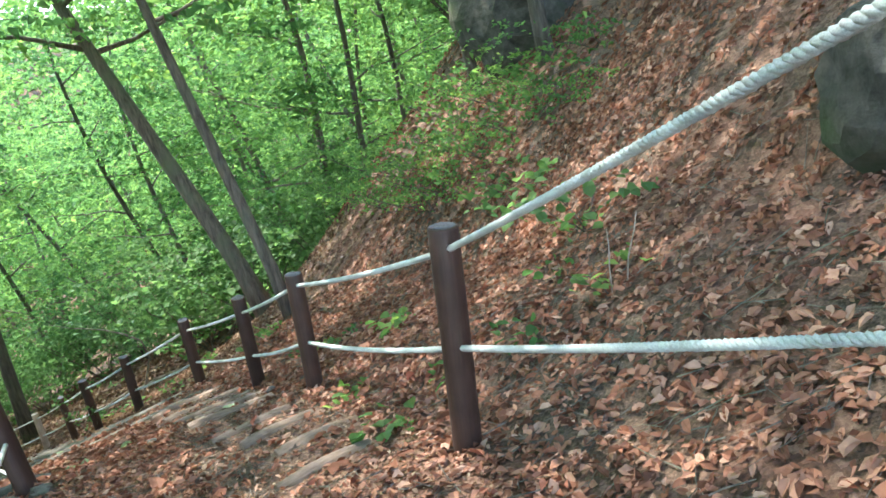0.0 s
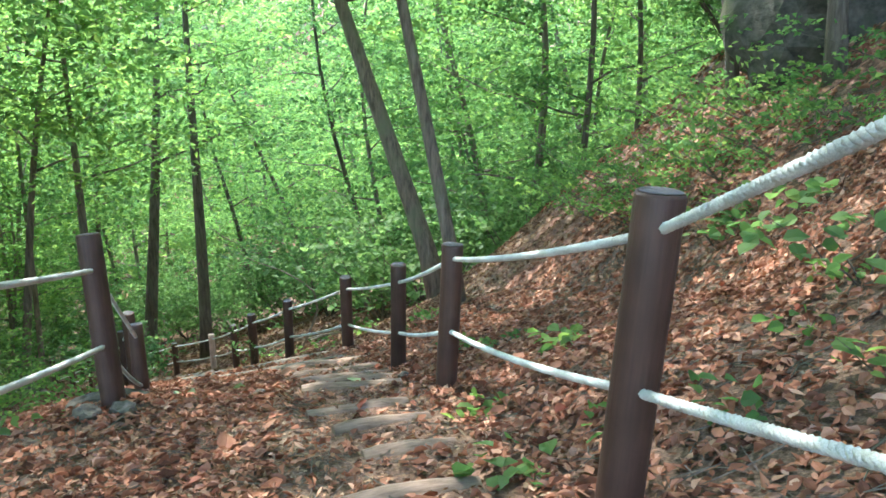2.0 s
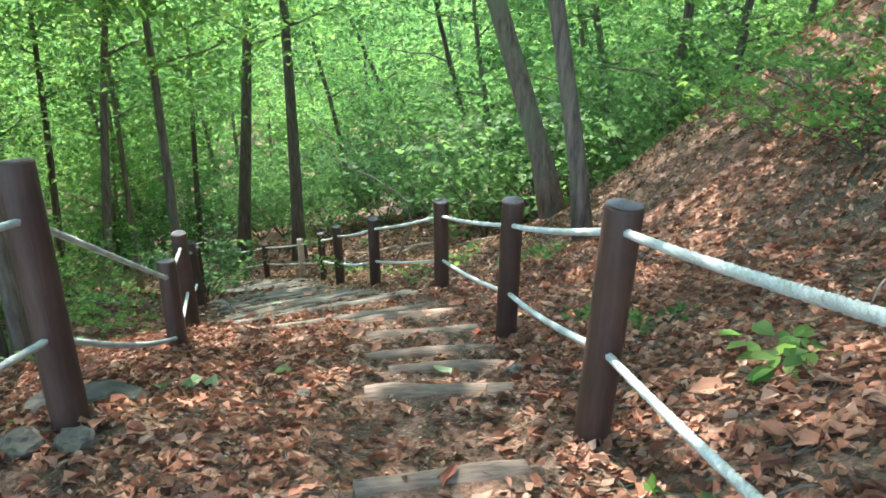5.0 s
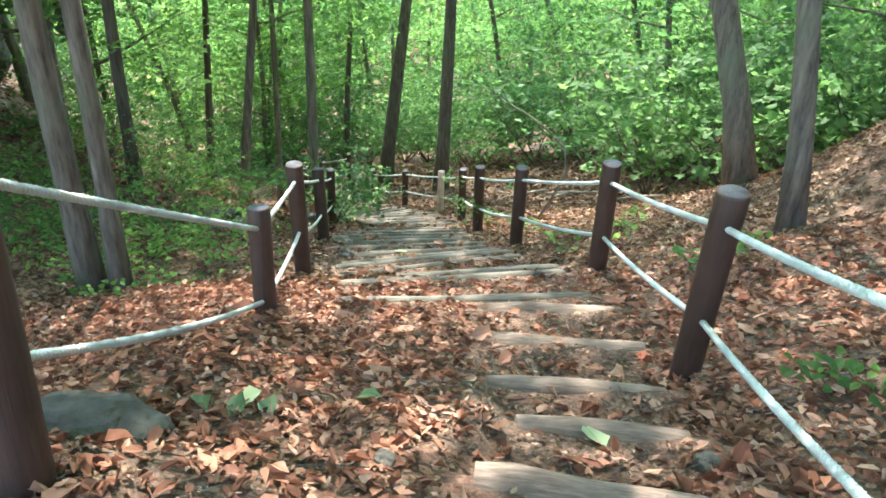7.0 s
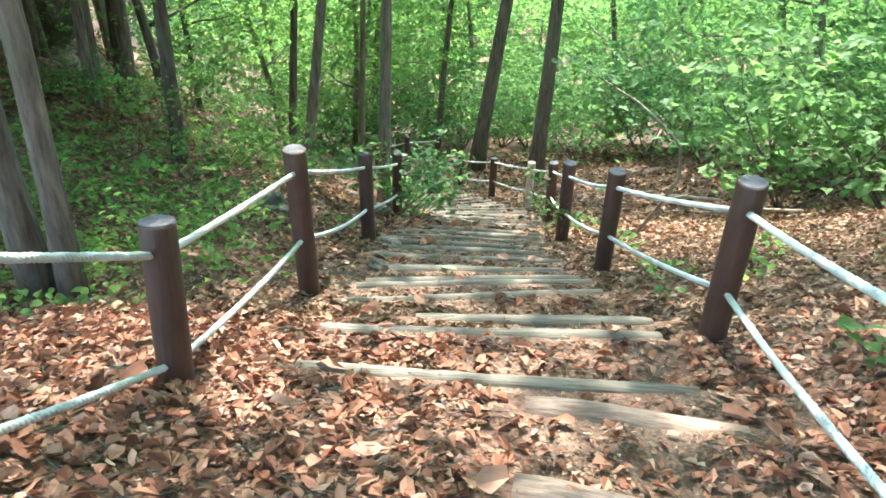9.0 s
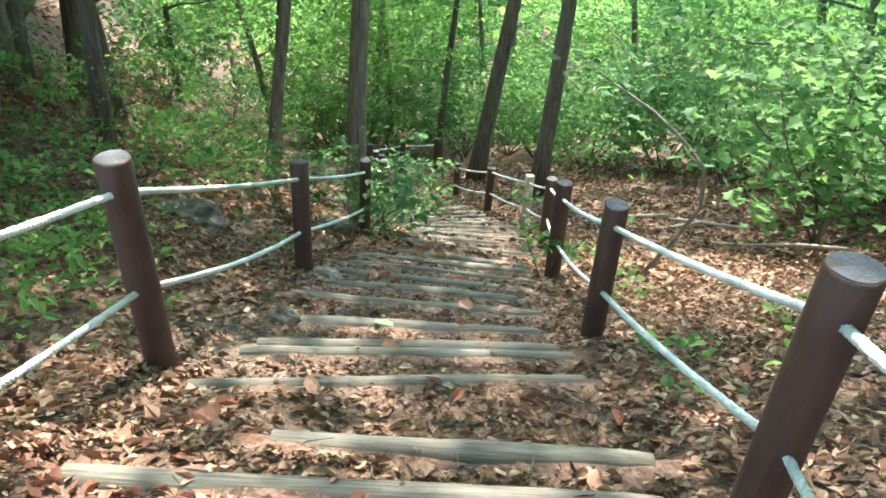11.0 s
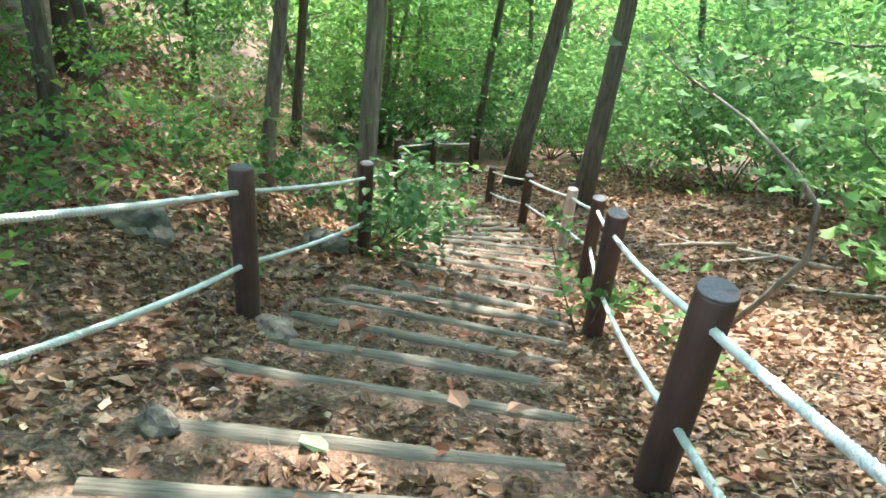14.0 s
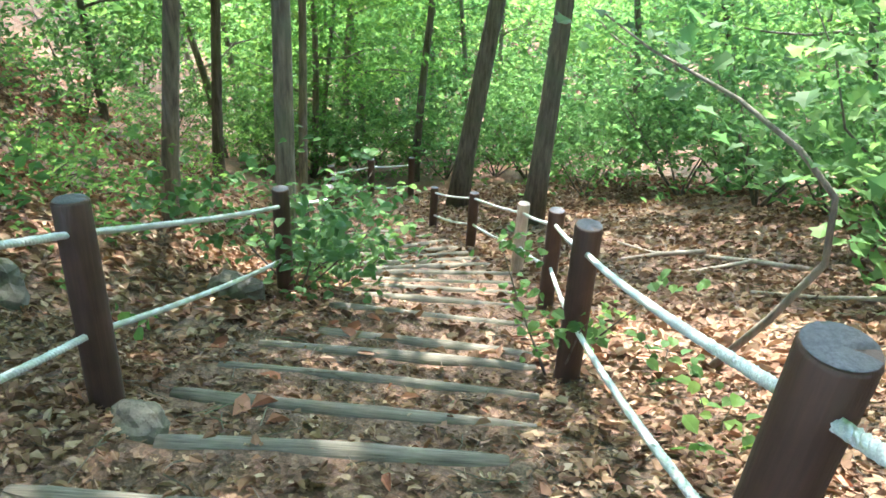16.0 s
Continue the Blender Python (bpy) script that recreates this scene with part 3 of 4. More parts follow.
# trees that stand close to the trail
NEAR_TREES = [
    (-1.1, 13.9, 11, 11.0, 0.18, (-0.32, 0.05), BARK, "leaning grey-brown tree on the leafy bank"),
    (-0.41, 10.45, 12, 9.5, 0.095, (-0.17, 0.02), BARK, "thin curved grey tree on the leafy bank"),
    (-8.85, 19.75, 13, 13.0, 0.175, (0.03, 0.02), BARK_DARK, "tall dark straight tree beside the stairs"),
    (-11.3, 20.8, 14, 13.0, 0.20, (0.09, 0.08), BARK_DARK, "thick dark tree leaning beside the stairs"),
    (-5.8, 7.45, 15, 10.5, 0.10, (0.0, -0.02), BARK, "grey tree with a leaning stem below the stairs"),
    (-5.6, 7.58, 16, 10.0, 0.075, (0.03, 0.03), BARK, "thin grey stem close beside its twin"),
    (-9.85, 13.5, 17, 9.0, 0.085, (0.16, 0.04), BARK, "mossy leaning tree on the slope"),
    (-8.6, 14.1, 18, 10.0, 0.10, (0.02, 0.02), BARK, "pale straight tree behind the fence"),
    (-9.75, 11.1, 19, 11.0, 0.09, (0.03, 0.0), BARK_DARK, "dark tree on the slope above the undergrowth"),
    (-14.2, 12.9, 20, 11.0, 0.2, (0.04, 0.02), BARK_DARK, "thick dark tree high on the slope"),
    (-12.9, 18.0, 21, 10.0, 0.08, (0.03, 0.02), BARK, "slender grey tree at the foot of the slope"),
    (-15.0, 17.6, 22, 11.0, 0.1, (0.06, 0.03), BARK_DARK, "dark slender tree on the slope"),
    (-14.0, 22.6, 23, 11.0, 0.1, (0.02, 0.03), BARK_DARK, "dark slender tree behind the low fence"),
    (4.0, 9.6, 24, 9.0, 0.10, (-0.08, 0.05), BARK_DARK, "dark tree on top of the bank"),
    (4.6, 10.6, 25, 9.0, 0.09, (0.0, 0.05), BARK_DARK, "dark tree on top of the bank"),
    (3.4, 11.4, 26, 9.0, 0.08, (-0.15, 0.05), BARK_DARK, "dark leaning tree on top of the bank")]
for x, y, seed, height, r, lean, bark, label in NEAR_TREES:
    # overhead crowns: two widened to shade the bank, the twin stems' thinned for light
    wide = seed in (11, 12)
    plant(tree("tree", seed, height, r, lean, bark, 0.45, (4.6 if seed == 11 else 3.2) if wide else 2.7, (7000 if seed == 11 else 4000) if wide else 1500 if seed in (15, 16) else 3300, 0.2 if wide else 0.18, 0.15, 10, label), x, y)

# tall spreading trees added for shade, their crowns above the view over the trail
SHADE_TREE = plant(tree("tree", 60, 13.0, 0.17, (-0.03, 0.02), BARK, 0.5, 5.6, 8200, 0.22, 0.25, 16, "tall spreading tree added to shade the trail"), -6.9, 5.2)
for k, (x, y) in enumerate(((6.9, 1.0), (-5.2, 1.2), (4.6, -2.6), (-2.6, -3.6))):
    copy_thing(SHADE_TREE, pose(x, y, land_at(x, y) - 0.05, 0, 0, k * 77) @ Matrix.Scale(0.95 + 0.06 * (k % 3), 4))
# more of the added trees, tilted so that their crowns shade the bank
for x, y, tilt in ((7.0, 7.8, -33), (6.9, 5.4, -33), (7.0, 11.0, -22)):
    copy_thing(SHADE_TREE, pose(x, y, land_at(x, y) - 0.1, 0, tilt, 0) @ pose(0, 0, 0, 0, 0, y * 50) @ Matrix.Scale(1.05, 4))

PROTO = [plant(tree("tree", 40 + k, 10.5 + k * 0.7, 0.08 + 0.018 * (k % 3), (-0.05 + 0.03 * (k % 3), 0.02), BARK_DARK if k % 2 else BARK, 0.2, 3.3, 4600, 0.18, 0.75, 12),
               *xy) for k, xy in enumerate(((-3.6, 21.5), (-10.5, 27.5), (-18.0, 24.0), (3.2, 19.0), (-1.5, 26.5)))]


def free(x, y):
    s, d, _ = project(x, y)
    s, d = s[0], d[0]
    if s < KNOT[6]:
        return d < -6.2 or d > 4.4
    return d < -7.0 or d > (6.5 if s < KNOT[11] else 4.0) or s > KNOT[13] + 2


rnd = random.Random(5)
taken = [(row[0], row[1]) for row in NEAR_TREES] + [(-6.9, 5.2), (7.2, 8.2), (7.5, 5.0), (7.0, 11.0), (6.9, 1.0), (-9.4, 9.6), (-12.2, 14.6)]
count = 0
while count < 100:
    a, r = rnd.uniform(-math.pi, math.pi), 5 + 36 * rnd.random() ** 0.8
    if abs(a) > 1.3 and r > 20:
        continue
    a += radians(25)
    x, y = -3 - math.sin(a) * r, 6 + math.cos(a) * r
    if (-9 < x < -3.5 and 7 < y < 13.5) or not free(x, y) or min(math.hypot(x - p, y - q) for p, q in taken) < 1.9:
        continue
    taken.append((x, y))
    k = rnd.uniform(0.75, 1.2)
    copy_thing(PROTO[count % 5], pose(x, y, land_at(x, y) - 0.05, rnd.uniform(-6, 6), rnd.uniform(-14, 3)) @ pose(0, 0, 0, 0, 0, rnd.uniform(0, 360)) @ Matrix.Scale(k, 4))
    count += 1


# more slender trees on the rising slope beyond the open-side fence
rt = random.Random(17)
for k in range(30):
    s_tree, d_tree = KNOT[8] - 1 + (KNOT[13] + 4 - KNOT[8]) * (k * 7 % 30) / 29, rt.uniform(6.0, 10.0) if k < 16 else rt.uniform(10.0, 19.0)
    j = int(np.searchsorted(S_AT, s_tree)) - 1
    u = SEG[j] / SEGLEN[j]
    x, y = DL[j, :2] + u * (s_tree - S_AT[j]) + np.array((-u[1], u[0])) * d_tree
    copy_thing(PROTO[k % 5], pose(x, y, land_at(x, y) - 0.05, rt.uniform(-5, 5), rt.uniform(-5, 5), rt.uniform(0, 360)) @ Matrix.Scale(rt.uniform(0.8, 1.05), 4))

for k in range(5):
    x, y = -15.5 - 2.1 * k + rt.uniform(-1.2, 1.2), 22.0 + 2.1 * (k * 3 % 10) * 0.55 + rt.uniform(-0.8, 0.8)
    copy_thing(PROTO[k % 5], pose(x, y, land_at(x, y) - 0.05, rt.uniform(-5, 5), rt.uniform(-5, 5), rt.uniform(0, 360)) @ Matrix.Scale(rt.uniform(0.85, 1.1), 4))


def far_woods():
    """The crowns of the wood across the valley, too far off to tell one tree from the next."""
    rng = np.random.default_rng(9)
    n = 60000
    a, r = rng.uniform(-1.25, 1.25, n) + radians(30), rng.uniform(38, 105, n)
    x, y = -3 - np.sin(a) * r, 6 + np.cos(a) * r
    crown = wobble(x, y, 1.6, 4)
    z = land(x, y, False) + 3.5 + 2.8 * crown + 5.0 * rng.random(n) ** 1.5
    nrm = rng.normal(size=(n, 3)) * 0.6 + np.array((0.2, -0.4, 1.0))
    v, f = leaves(rng, np.stack([x, y, z], 1), nrm, rng.uniform(0.5, 1.1, n) * (0.6 + r / 130), 0.7)
    tagged(new("far_woods", mesh_of("far_woods", v, f, LEAF)), "bright green tree crowns on the far hillside", "woods", kind="stuff")


far_woods()

UNDER = "green leafy undergrowth shrub on the leaf-covered slope"
SHRUBS = [plant(shrub("shrub", 70, 0.55, 1.4, 420, 0.085, UNDER, LEAF), -9.2, 12.4), plant(shrub("shrub", 71, 0.95, 1.9, 560, 0.095, UNDER, LEAF), -10.8, 12.6),
          plant(shrub("shrub", 72, 2.3, 1.9, 1300, 0.15, "young broad-leaved tree with thin stems in the undergrowth"), -3.4, 19.4),
          plant(shrub("shrub", 73, 3.0, 2.4, 1700, 0.16, "young broad-leaved tree with thin stems in the undergrowth"), -7.0, 25.0)]
count = 0
while count < 135:
    far = count >= 70
    a, r = rnd.uniform(-1.4, 1.4) + radians(28), (16 + 24 * rnd.random()) if far else (5 + 17 * rnd.random() ** 0.8)
    x, y = -2 - math.sin(a) * r, 4 + math.cos(a) * r
    s, d, _ = project(x, y)
    s, d = s[0], d[0]
    if (s < KNOT[13] + 1.5 and -7.5 < d < 4.2) or (d < 0 and s < KNOT[5]) or (4.2 <= d < 11 and KNOT[6] < s < KNOT[13] and rnd.random() < 0.75):
        continue
    k = 2 + count % 2 if far or d < 0 else count % 2
    copy_thing(SHRUBS[k], pose(x, y, land_at(x, y), 0, 0, rnd.uniform(0, 360)) @ Matrix.Scale(rnd.uniform(0.75, 1.3), 4))
    count += 1
for k, x, y in ((1, -7.0, 9.3), (1, -7.9, 10.1), (0, -8.4, 9.2), (1, -9.2, 8.2), (1, -9.9, 10.3), (1, -8.0, 6.6), (2, -9.2, 5.4), (0, -6.6, 8.2)):
    copy_thing(SHRUBS[k], pose(x, y, land_at(x, y), 0, 0, x * 55) @ Matrix.Scale(1.0, 4))
# thin undergrowth on the rising slope
for k in range(18):
    s_low, d_low = rnd.uniform(KNOT[7], KNOT[13]), rnd.uniform(4.0, 13.0)
    j = int(np.searchsorted(S_AT, s_low)) - 1
    u = SEG[j] / SEGLEN[j]
    x, y = DL[j, :2] + u * (s_low - S_AT[j]) + np.array((-u[1], u[0])) * d_low
    copy_thing(SHRUBS[k % 2], pose(x, y, land_at(x, y), 0, 0, rnd.uniform(0, 360)) @ Matrix.Scale(rnd.uniform(0.7, 1.25), 4))
# ragged shrubs along the crest of the bank
for x, y, k in ((2.1, 9.4, 0.8), (2.6, 10.4, 1.0), (3.1, 8.6, 0.9), (1.9, 11.6, 1.0), (3.6, 7.6, 0.8), (1.2, 12.6, 0.9), (3.3, 10.0, 1.1), (4.2, 8.4, 1.0), (2.2, 10.7, 1.0), (1.9, 9.2, 0.8), (2.7, 9.1, 0.9), (1.5, 10.7, 0.8), (3.4, 9.6, 1.2), (2.9, 11.2, 1.1)):
    copy_thing(SHRUBS[int(x * 10) % 2], pose(x, y, land_at(x, y), 0, 0, x * 90) @ Matrix.Scale(k, 4))
# a leafy sapling leans over the fence post at the lower stairs
plant(shrub("sapling", 90, 1.15, 0.95, 760, 0.105, "green sapling leaning through the rope fence", stems=7, width=0.7, outline=OVATE), -7.55, 13.35)
plant(shrub("sapling", 91, 0.9, 0.75, 380, 0.105, "green sapling beside the stairs", stems=5, width=0.7, outline=OVATE), -7.9, 14.3)
plant(shrub("sapling", 92, 0.95, 0.55, 130, 0.075, "thin vine with green leaves on a fence post", stems=3, width=0.8, outline=OVATE), -4.72, 13.0)
for seed, x, y, h in ((95, -1.5, 16.2, 2.6), (96, -3.0, 17.4, 3.0), (97, 0.6, 16.6, 2.4)):
    plant(shrub("sapling", seed, h, 2.2, 1150, 0.145, "young maple with broad bright green leaves", SHRUB_LEAF, 5, 0.9, outline=LOBED), x, y)
plant(shrub("sapling", 93, 0.5, 0.55, 90, 0.11, "broad-leaved seedling on the bank", stems=4, width=0.8, outline=OVATE), 2.35, 4.7)
plant(shrub("sapling", 94, 0.6, 0.8, 120, 0.12, "broad-leaved seedling on the bank", stems=4, width=0.8, outline=OVATE), 2.3, 7.6)
for x, y, k in ((-0.6, 18.6, 1.1), (-2.6, 20.6, 1.2), (1.4, 17.4, 1.0), (-4.6, 21.6, 1.1), (-5.9, 22.6, 1.2), (-7.6, 23.6, 1.2), (-0.6, 21.6, 1.3), (2.6, 19.6, 1.2),
                (-13.6, 23.4, 1.0), (-15.6, 22.4, 1.0), (-16.2, 24.8, 1.2), (-11.8, 24.4, 1.1), (-9.4, 22.9, 1.0), (-10.6, 25.4, 1.2), (-14.4, 26.6, 1.3), (-18.2, 22.2, 1.2), (-17.6, 27.2, 1.4)):
    copy_thing(SHRUBS[2 + int(abs(x) * 10) % 2], pose(x, y, land_at(x, y), 0, 0, x * 70) @ Matrix.Scale(k, 4))


# ---- small plants ----
def seedling(seed, size, n, label, blade=0.1):
    return shrub("seedling", seed, size, size * 1.1, n, blade, label, mat=LEAF, stems=3, width=0.8, kind="seedling", outline=OVATE)


SEED = [seedling(100, 0.10, 16, "small bright green seedling among dead leaves"), seedling(101, 0.13, 20, "small bright green seedling among dead leaves", 0.08),
        seedling(102, 0.2, 32, "low green weed in the leaf litter", 0.07)]
for ob, xy in zip(SEED, ((0.22, 4.62), (0.9, 3.83), (-2.36, 10.42))):
    plant(ob, *xy)
rs = random.Random(3)
SPOTS = [(0.42, 3.5, 0), (0.78, 5.83, 0), (0.9, 6.0, 0), (1.37, 3.65, 1), (-0.04, 7.38, 1), (-1.97, 10.77, 1), (1.9, 4.4, 1), (2.3, 4.9, 1), (2.0, 3.6, 2), (-0.07, 7.25, 2), (0.25, 7.0, 2), (-2.24, 12.1, 2), (-2.0, 11.7, 2),
         (-2.55, 10.85, 1), (-1.0, 9.4, 2), (-0.8, 9.9, 1), (-3.6, 12.6, 2), (-4.2, 13.6, 2), (-4.9, 14.3, 2), (-6.4, 9.3, 2), (-6.7, 9.0, 2),
         (-5.0, 7.1, 2), (-4.7, 7.4, 2), (-6.9, 11.4, 1), (-3.0, 4.7, 2)]
for x, y, k in SPOTS:
    copy_thing(SEED[k], pose(x, y, land_at(x, y), 0, 0, rs.uniform(0, 360)) @ Matrix.Scale(rs.uniform(0.8, 1.3), 4))


def bent_sapling():
    base = plant(new("sapling"), -4.02, 13.8)
    tagged(base, "thin bare stem bent over with a few green leaves", "sapling")
    o = base.location
    way = [(-4.02, 13.8, o.z - 0.05), (-3.72, 13.72, -4.3), (-3.53, 13.7, -3.84), (-3.58, 13.68, -3.46), (-3.8, 13.62, -3.24), (-4.2, 13.74, -3.08), (-4.55, 13.84, -3.0), (-4.81, 13.92, -2.95), (-5.2, 14.0, -2.8)]
    run = [(Vector(p) - o, 0.027 - 0.0026 * i) for i, p in enumerate(way)]
    v, f = tubes([run], 8)
    part("stem", mesh_of("stem", v, f, BARK, True), base)
    rng = np.random.default_rng(12)
    c = []
    for k in range(34):
        i = rng.integers(3, 8)
        a, b = Vector(way[i]) - o, Vector(way[i + 1]) - o
        c.append(tuple(a.lerp(b, rng.random()) + Vector(rng.normal(size=3) * (0.25, 0.25, 0.12))))
    v, f = shaped_leaves(rng, np.array(c), rng.normal(size=(34, 3)) * 0.4 + np.array((0, 0, 1)), rng.uniform(0.09, 0.16, 34), 0.85, LOBED)
    part("foliage", mesh_of("foliage", v, f, SHRUB_LEAF), base)


bent_sapling()


# ---- stones and dead wood ----
def stone(seed, size, x, y, label, sink=0.3, moss=False, turn=0):
    bm = bmesh.new()
    bmesh.ops.create_icosphere(bm, subdivisions=3, radius=1)
    off = Vector((seed * 3.3, seed * 1.7, 0))
    for q in bm.verts:
        k = 1 + 0.32 * noise.noise(q.co * 1.3 + off) + 0.14 * noise.noise(q.co * 3.5 + off)
        c = q.co * k
        q.co = Vector((round(c.x * 2.2) / 2.2 * 0.35 + c.x * 0.65, round(c.y * 2.2) / 2.2 * 0.35 + c.y * 0.65, c.z))
    bm.transform(Matrix.Diagonal((size[0] / 2, size[1] / 2, size[2] / 2, 1)))
    me = bpy.data.meshes.new("rock")
    bm.to_mesh(me)
    bm.free()
    me.materials.append(MOSSY if moss else ROCK)
    ob = new("rock", me)
    ob.matrix_world = pose(x, y, land_at(x, y) + size[2] * (0.5 - sink), 0, 0, turn)
    return tagged(ob, label, "rock")


stone(1, (0.58, 0.36, 0.2), -2.5, 5.18, "flat grey stone half buried in dead leaves", 0.5, True, turn=20)
stone(2, (0.3, 0.22, 0.16), -5.5, 10.77, "small grey stone at the foot of a post", 0.4)
stone(3, (0.5, 0.34, 0.3), -7.4, 12.6, "squared grey stone block beside the stairs", 0.35, turn=40)
stone(4, (0.7, 0.5, 0.3), -7.75, 10.95, "mossy grey rock on the slope", 0.5, True)
stone(5, (1.1, 1.1, 1.0), 3.5, 2.75, "large dark mossy rock outcrop on the bank", 0.35, True)
stone(6, (1.3, 1.2, 1.2), 4.5, 1.7, "large dark mossy rock outcrop on the bank", 0.35, True, turn=60)
stone(7, (0.2, 0.16, 0.14), -2.3, 4.62, "small pale stone at the foot of a leaning post", 0.3)
stone(14, (0.17, 0.15, 0.12), -2.08, 4.68, "small pale stone at the foot of a leaning post", 0.3)
stone(15, (3.0, 2.3, 2.9), 4.5, 11.4, "dark mossy rock on top of the bank", 0.4, True, turn=30)
stone(8, (0.12, 0.1, 0.09), -0.53, 6.38, "small pale stone on the step edge", 0.3)
stone(9, (0.1, 0.08, 0.07), -1.54, 5.65, "small grey stone in the leaves", 0.3)
stone(10, (0.17, 0.14, 0.13), 1.55, 1.20, "small greenish stone in the bank", 0.3)
stone(11, (0.2, 0.14, 0.12), -4.65, 9.68, "small pale stone beside the steps", 0.25)
stone(12, (3.2, 2.4, 3.4), -16.5, 12.0, "large grey rock face on the slope", 0.3)
stone(13, (2.6, 2.2, 2.6), -13.5, 8.2, "large grey rock face on the slope", 0.3, turn=50)


def dead_branch(name, label, runs, r):
    base = new(name)
    first = runs[0][0]
    base.location = (*first, land_at(*first))
    tagged(base, label, "dead branch")
    for k, line in enumerate(runs):
        run = [(Vector((x, y, land_at(x, y) + 0.05 + 0.05 * math.sin(i * 1.9 + k))) - base.location, r * (1 - 0.5 * k / 4) * (1 - 0.12 * i)) for i, (x, y) in enumerate(line)]
        v, f = tubes([run], 7)
        part("limb", mesh_of("limb", v, f, DEADWOOD, True), base)


dead_branch("dead_branch", "bleached forked dead branch lying on the leaves",
            [[(-4.15, 18.2), (-4.8, 18.1), (-5.4, 18.25), (-6.0, 18.0), (-6.6, 18.3)], [(-5.4, 18.25), (-5.8, 17.8), (-6.3, 17.5)], [(-4.8, 18.1), (-5.2, 17.6), (-5.3, 17.2)]], 0.035)
dead_branch("dead_branch", "long dark dead branch on the forest floor", [[(-2.6, 17.0), (-3.1, 16.7), (-3.8, 16.8), (-4.4, 16.5)]], 0.03)

# two pale dry stalks standing in the bank
for k, (x, y, h, lean) in enumerate(((1.98, 3.5, 0.42, 0.02), (2.06, 3.46, 0.46, 0.13), (1.3, 6.6, 0.3, 0.1))):
    g = land_at(x, y)
    v, f = tubes([[((0, 0, -0.05), 0.006), ((lean * 0.3, 0.01, h * 0.4), 0.005), ((lean * 0.7, 0, h * 0.75), 0.0045), ((lean, 0.02, h), 0.003)]], 5)
    ob = new("dry_stalk", mesh_of("dry_stalk", v, f, DEADWOOD, True))
    ob.location = (x, y, g)
    tagged(ob, "pale dry plant stalk standing in the leaf litter", "stalk")


def twigs(seed, n, near):
    """Thin dead twigs strewn over the floor."""
    q, rng = litter(seed, n, None, near, 0.0)
    n = len(q)
    a, size = rng.uniform(0, 2 * np.pi, n), rng.uniform(0.08, 0.42, n)
    d = np.stack([np.cos(a), np.sin(a)], 1)
    mid = q + d * size[:, None] * 0.5 + np.stack([-d[:, 1], d[:, 0]], 1) * (rng.normal(size=n) * size * 0.1)[:, None]
    end = q + d * size[:, None]
    side = np.stack([-d[:, 1], d[:, 0]], 1)
    r = rng.uniform(0.0015, 0.0045, n)
    rows = []
    for p, k in ((q, 1.0), (mid, 0.85), (end, 0.5)):
        z = land(p[:, 0], p[:, 1]) + 0.022
        for sx, sz in ((-1, 0), (1, 0), (0, 1.7)):
            rows.append(np.stack([p[:, 0] + side[:, 0] * r * k * sx, p[:, 1] + side[:, 1] * r * k * sx, z + r * k * sz], 1))
    v = np.stack(rows, 1).reshape(-1, 3)
    i = np.arange(n)[:, None] * 9
    f = np.concatenate([i + np.array(t) for b0 in (0, 3) for t in ((b0, b0 + 3, b0 + 5), (b0, b0 + 5, b0 + 2), (b0 + 1, b0 + 2, b0 + 5), (b0 + 1, b0 + 5, b0 + 4))], 1).reshape(-1, 3)
    tagged(new("twig_litter", mesh_of("twig_litter", v, f, BARK)), "thin dead twigs strewn among the leaves", "twigs", kind="stuff")


def fallen_leaf(k):
    rng = np.random.default_rng(200 + k)
    v, f = curled(rng, np.zeros((1, 2)), np.zeros(1), 1, np.array([0.13]), 0.12)
    v[:, 2] -= v[:, 2].min() - 0.004
    return v, f


# ---- fallen leaves ----
def litter(seed, n, centre, near, density):
    rng = np.random.default_rng(seed)
    s = rng.uniform(near[0], near[1], n)
    d = rng.uniform(near[2], near[3], n)
    k = np.clip(np.searchsorted(S_AT, s) - 1, 0, len(SEG) - 1)
    u = SEG[k] / SEGLEN[k][:, None]
    q = DL[k, :2] + u * (s - S_AT[k])[:, None] + np.stack([-u[:, 1], u[:, 0]], 1) * d[:, None]
    keep = np.ones(n, bool)
    for sl, dl, sr, dr, zz in TABLE[:, :5]:
        at = sr + (sl - sr) * (d - dr) / (dl - dr)
        on = (np.abs(s - at) < 0.1) & (d < dl + 0.1) & (d > dr - 0.1)
        keep &= ~(on & (rng.random(n) < 0.96))
    first = (s < KNOT[6]) & (d > 0.2) & (d < 1.2) | (s >= KNOT[6]) & (d > 0.2) & (d < 2.2)
    keep &= ~(first & (rng.random(n) < density))
    return q[keep], rng


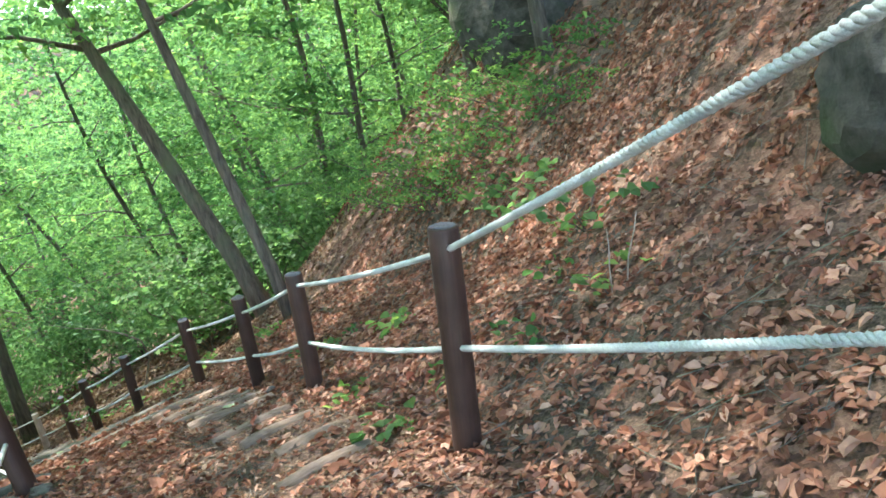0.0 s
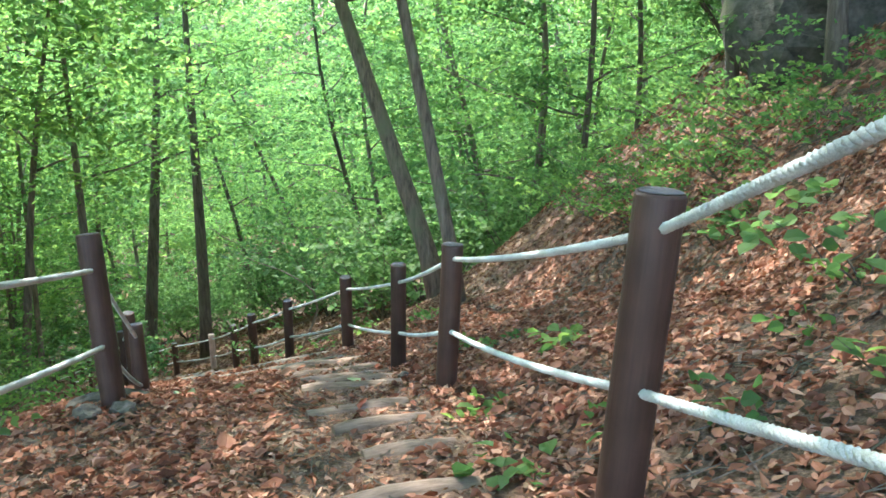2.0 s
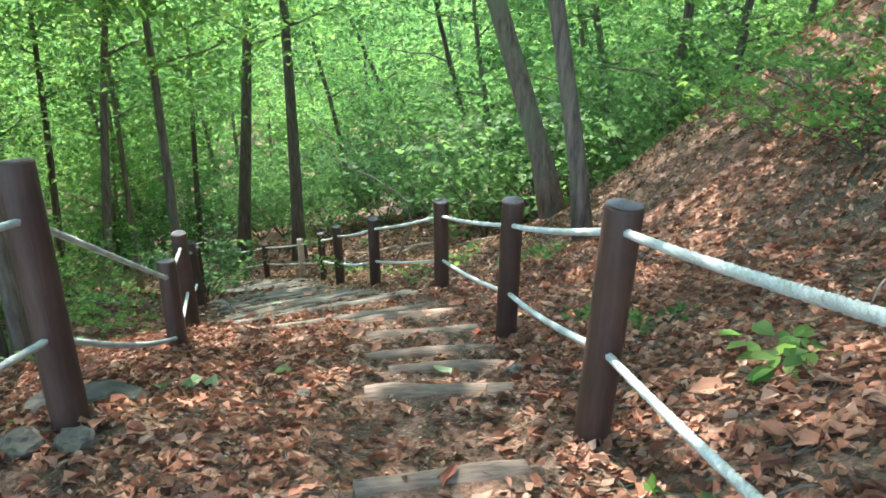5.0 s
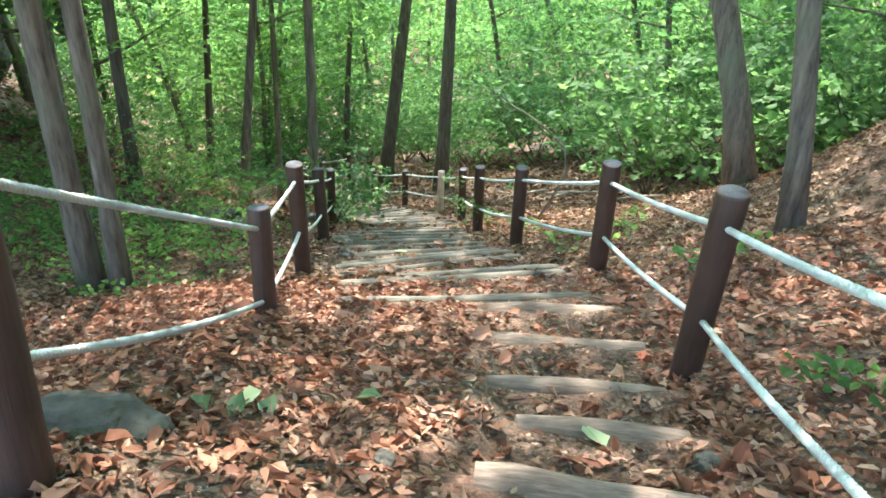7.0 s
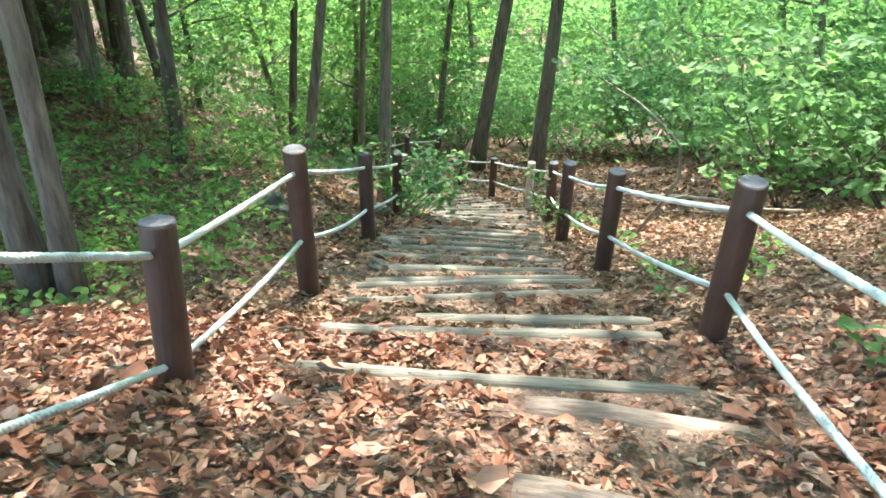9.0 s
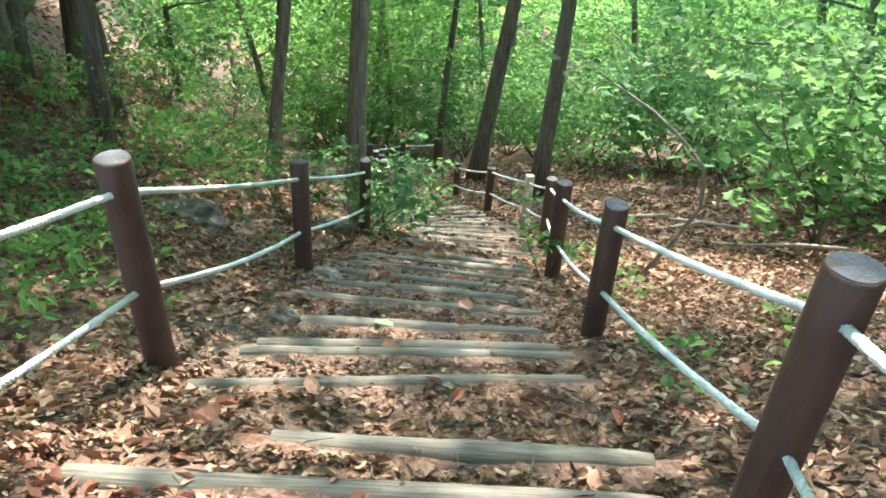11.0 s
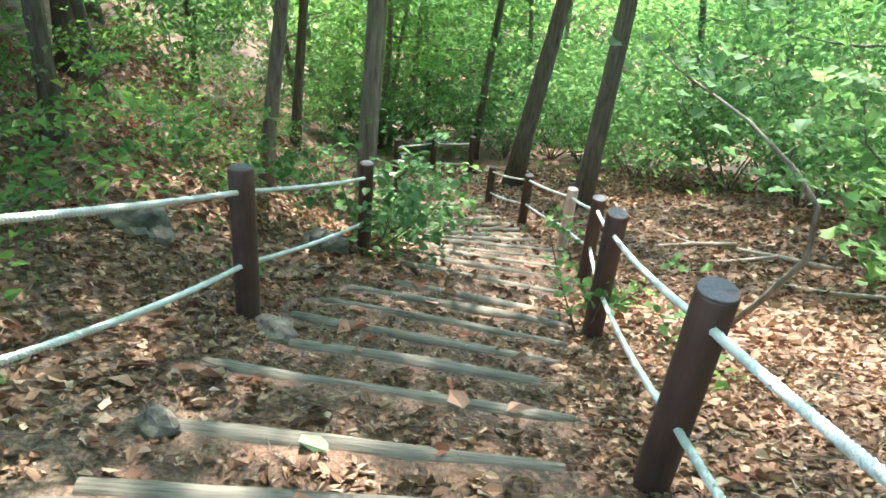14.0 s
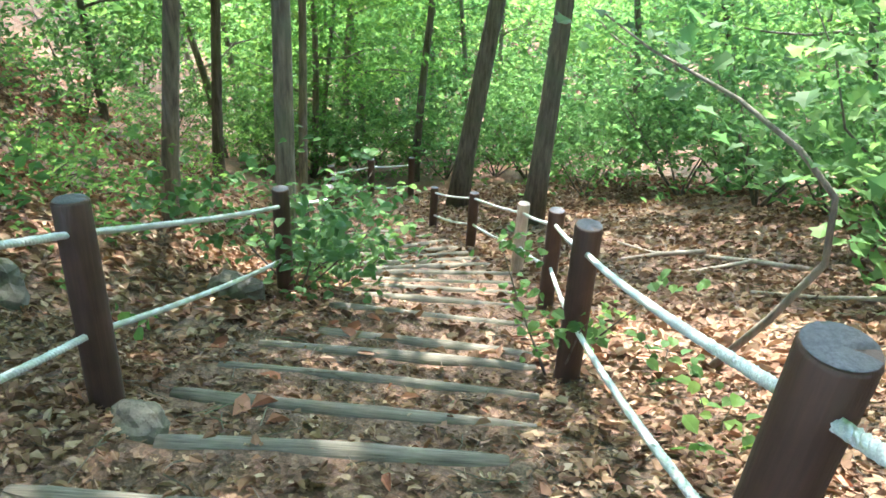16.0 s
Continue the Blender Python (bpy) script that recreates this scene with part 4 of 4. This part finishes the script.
def curled(rng, q, z, n, size, flat=0.35):
    """Dry curled leaf blades lying on the ground, four triangles each."""
    e = 0.12
    gx = (land(q[:, 0] + e, q[:, 1], False) - land(q[:, 0] - e, q[:, 1], False)) / (2 * e)
    gy = (land(q[:, 0], q[:, 1] + e, False) - land(q[:, 0], q[:, 1] - e, False)) / (2 * e)
    nn = np.stack([-gx, -gy, np.ones(n)], 1) + rng.normal(size=(n, 3)) * flat
    nn /= np.linalg.norm(nn, axis=1, keepdims=True)
    t = rng.normal(size=(n, 3))
    t -= nn * (t * nn).sum(1, keepdims=True)
    t /= np.linalg.norm(t, axis=1, keepdims=True)
    s = np.cross(nn, t)
    L = size[:, None]
    W = L * rng.uniform(0.38, 0.7, (n, 1))
    curl = L * rng.uniform(-0.1, 0.42, (n, 1))
    twist = L * rng.uniform(-0.3, 0.3, (n, 1))
    c = np.stack([q[:, 0], q[:, 1], z + 0.008 + rng.random(n) * 0.02], 1)
    # six points round the blade, cupped along the midrib and twisted
    rim = ((-0.5, 0.0, 0.5), (-0.22, 0.46, 1.0), (0.2, 0.42, 1.0), (0.5, 0.0, 0.6), (0.16, -0.44, 0.9), (-0.24, -0.4, 0.9))
    v = np.stack([c + t * L * p + s * W * q_ + nn * (curl * h * abs(q_) * 2 + curl * 0.35 * abs(p) + twist * np.sign(q_) * (p + 0.2)) for p, q_, h in rim], 1)
    v = (v + rng.normal(size=v.shape) * L[:, None, :] * 0.06).reshape(-1, 3)
    i = np.arange(n)[:, None] * 6
    f = np.concatenate([i + np.array(tri) for tri in ((0, 3, 2), (0, 2, 1), (0, 5, 4), (0, 4, 3))], 1).reshape(-1, 3)
    return v, f


def litter_object(seed, n, near, density, size, label, mat=LITTER):
    q, rng = litter(seed, n, None, near, density)
    v, f = curled(rng, q, land(q[:, 0], q[:, 1]), len(q), size[0] + (size[1] - size[0]) * rng.random(len(q)) ** 1.25)
    tagged(new("leaf_litter", mesh_of("leaf_litter", v, f, mat)), label, "fallen leaves", kind="stuff")


litter_object(1, 66000, (KNOT[2] - 0.5, KNOT[6], -4.5, 5.0), 0.6, (0.03, 0.09), "dry brown curled leaves covering the trail and bank")
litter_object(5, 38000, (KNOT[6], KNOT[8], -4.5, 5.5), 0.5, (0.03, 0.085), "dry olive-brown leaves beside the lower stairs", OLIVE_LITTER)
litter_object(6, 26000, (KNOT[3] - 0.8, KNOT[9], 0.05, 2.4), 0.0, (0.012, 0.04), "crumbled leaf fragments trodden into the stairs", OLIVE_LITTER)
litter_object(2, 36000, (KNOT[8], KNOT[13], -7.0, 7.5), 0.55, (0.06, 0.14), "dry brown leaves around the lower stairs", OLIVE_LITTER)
litter_object(3, 20000, (KNOT[2], KNOT[8], -14.0, -4.5), 0.0, (0.07, 0.16), "dry brown leaves on the bank above the trail")
litter_object(4, 15000, (KNOT[3], KNOT[13] + 4, 5.0, 20.0), 0.0, (0.08, 0.17), "dry brown leaves on the slope below the trail")

# the larger single leaves beside the treads, and a few green ones blown down
SINGLE = [mesh_of("dead_leaf", *fallen_leaf(k), LITTER) for k in range(6)]
GREEN = [mesh_of("green_leaf", *fallen_leaf(k + 6), PALE_LEAF) for k in range(2)]
bed = new("leaf_bed")
tagged(bed, "large single dry leaves lying on the trail", "fallen leaves")
rl = random.Random(8)
for k in range(290):
    s_leaf = rl.uniform(KNOT[3] + 0.3, KNOT[8] + 1.5)
    d_leaf = rl.uniform(-1.2, 3.0)
    j = min(int(np.searchsorted(S_AT, s_leaf)) - 1, len(SEG) - 1)
    u = SEG[j] / SEGLEN[j]
    x, y = DL[j, :2] + u * (s_leaf - S_AT[j]) + np.array((-u[1], u[0])) * d_leaf
    ob = part("dead_leaf", SINGLE[k % 6], bed)
    ob.matrix_basis = pose(x, y, land_at(x, y) + 0.012, rl.uniform(-14, 14), rl.uniform(-14, 14), rl.uniform(0, 360)) @ Matrix.Scale(rl.uniform(0.7, 1.3), 4)
for k, (x, y) in enumerate(((-2.4, 5.62), (-2.27, 5.66), (-2.16, 5.71), (-2.3, 5.76), (-1.91, 6.08), (-0.97, 6.34), (-0.75, 6.0), (-4.2, 10.1))):
    ob = part("green_leaf", GREEN[k % 2], bed, "pale green fallen leaf")
    ob.matrix_basis = pose(x, y, land_at(x, y) + 0.02, rl.uniform(-10, 10), rl.uniform(-10, 10), rl.uniform(0, 360)) @ Matrix.Scale(1.0, 4)
twigs(31, 3800, (KNOT[2], KNOT[8], -3.5, 4.0))
twigs(32, 1200, (KNOT[8], KNOT[12], -6.0, 5.0))
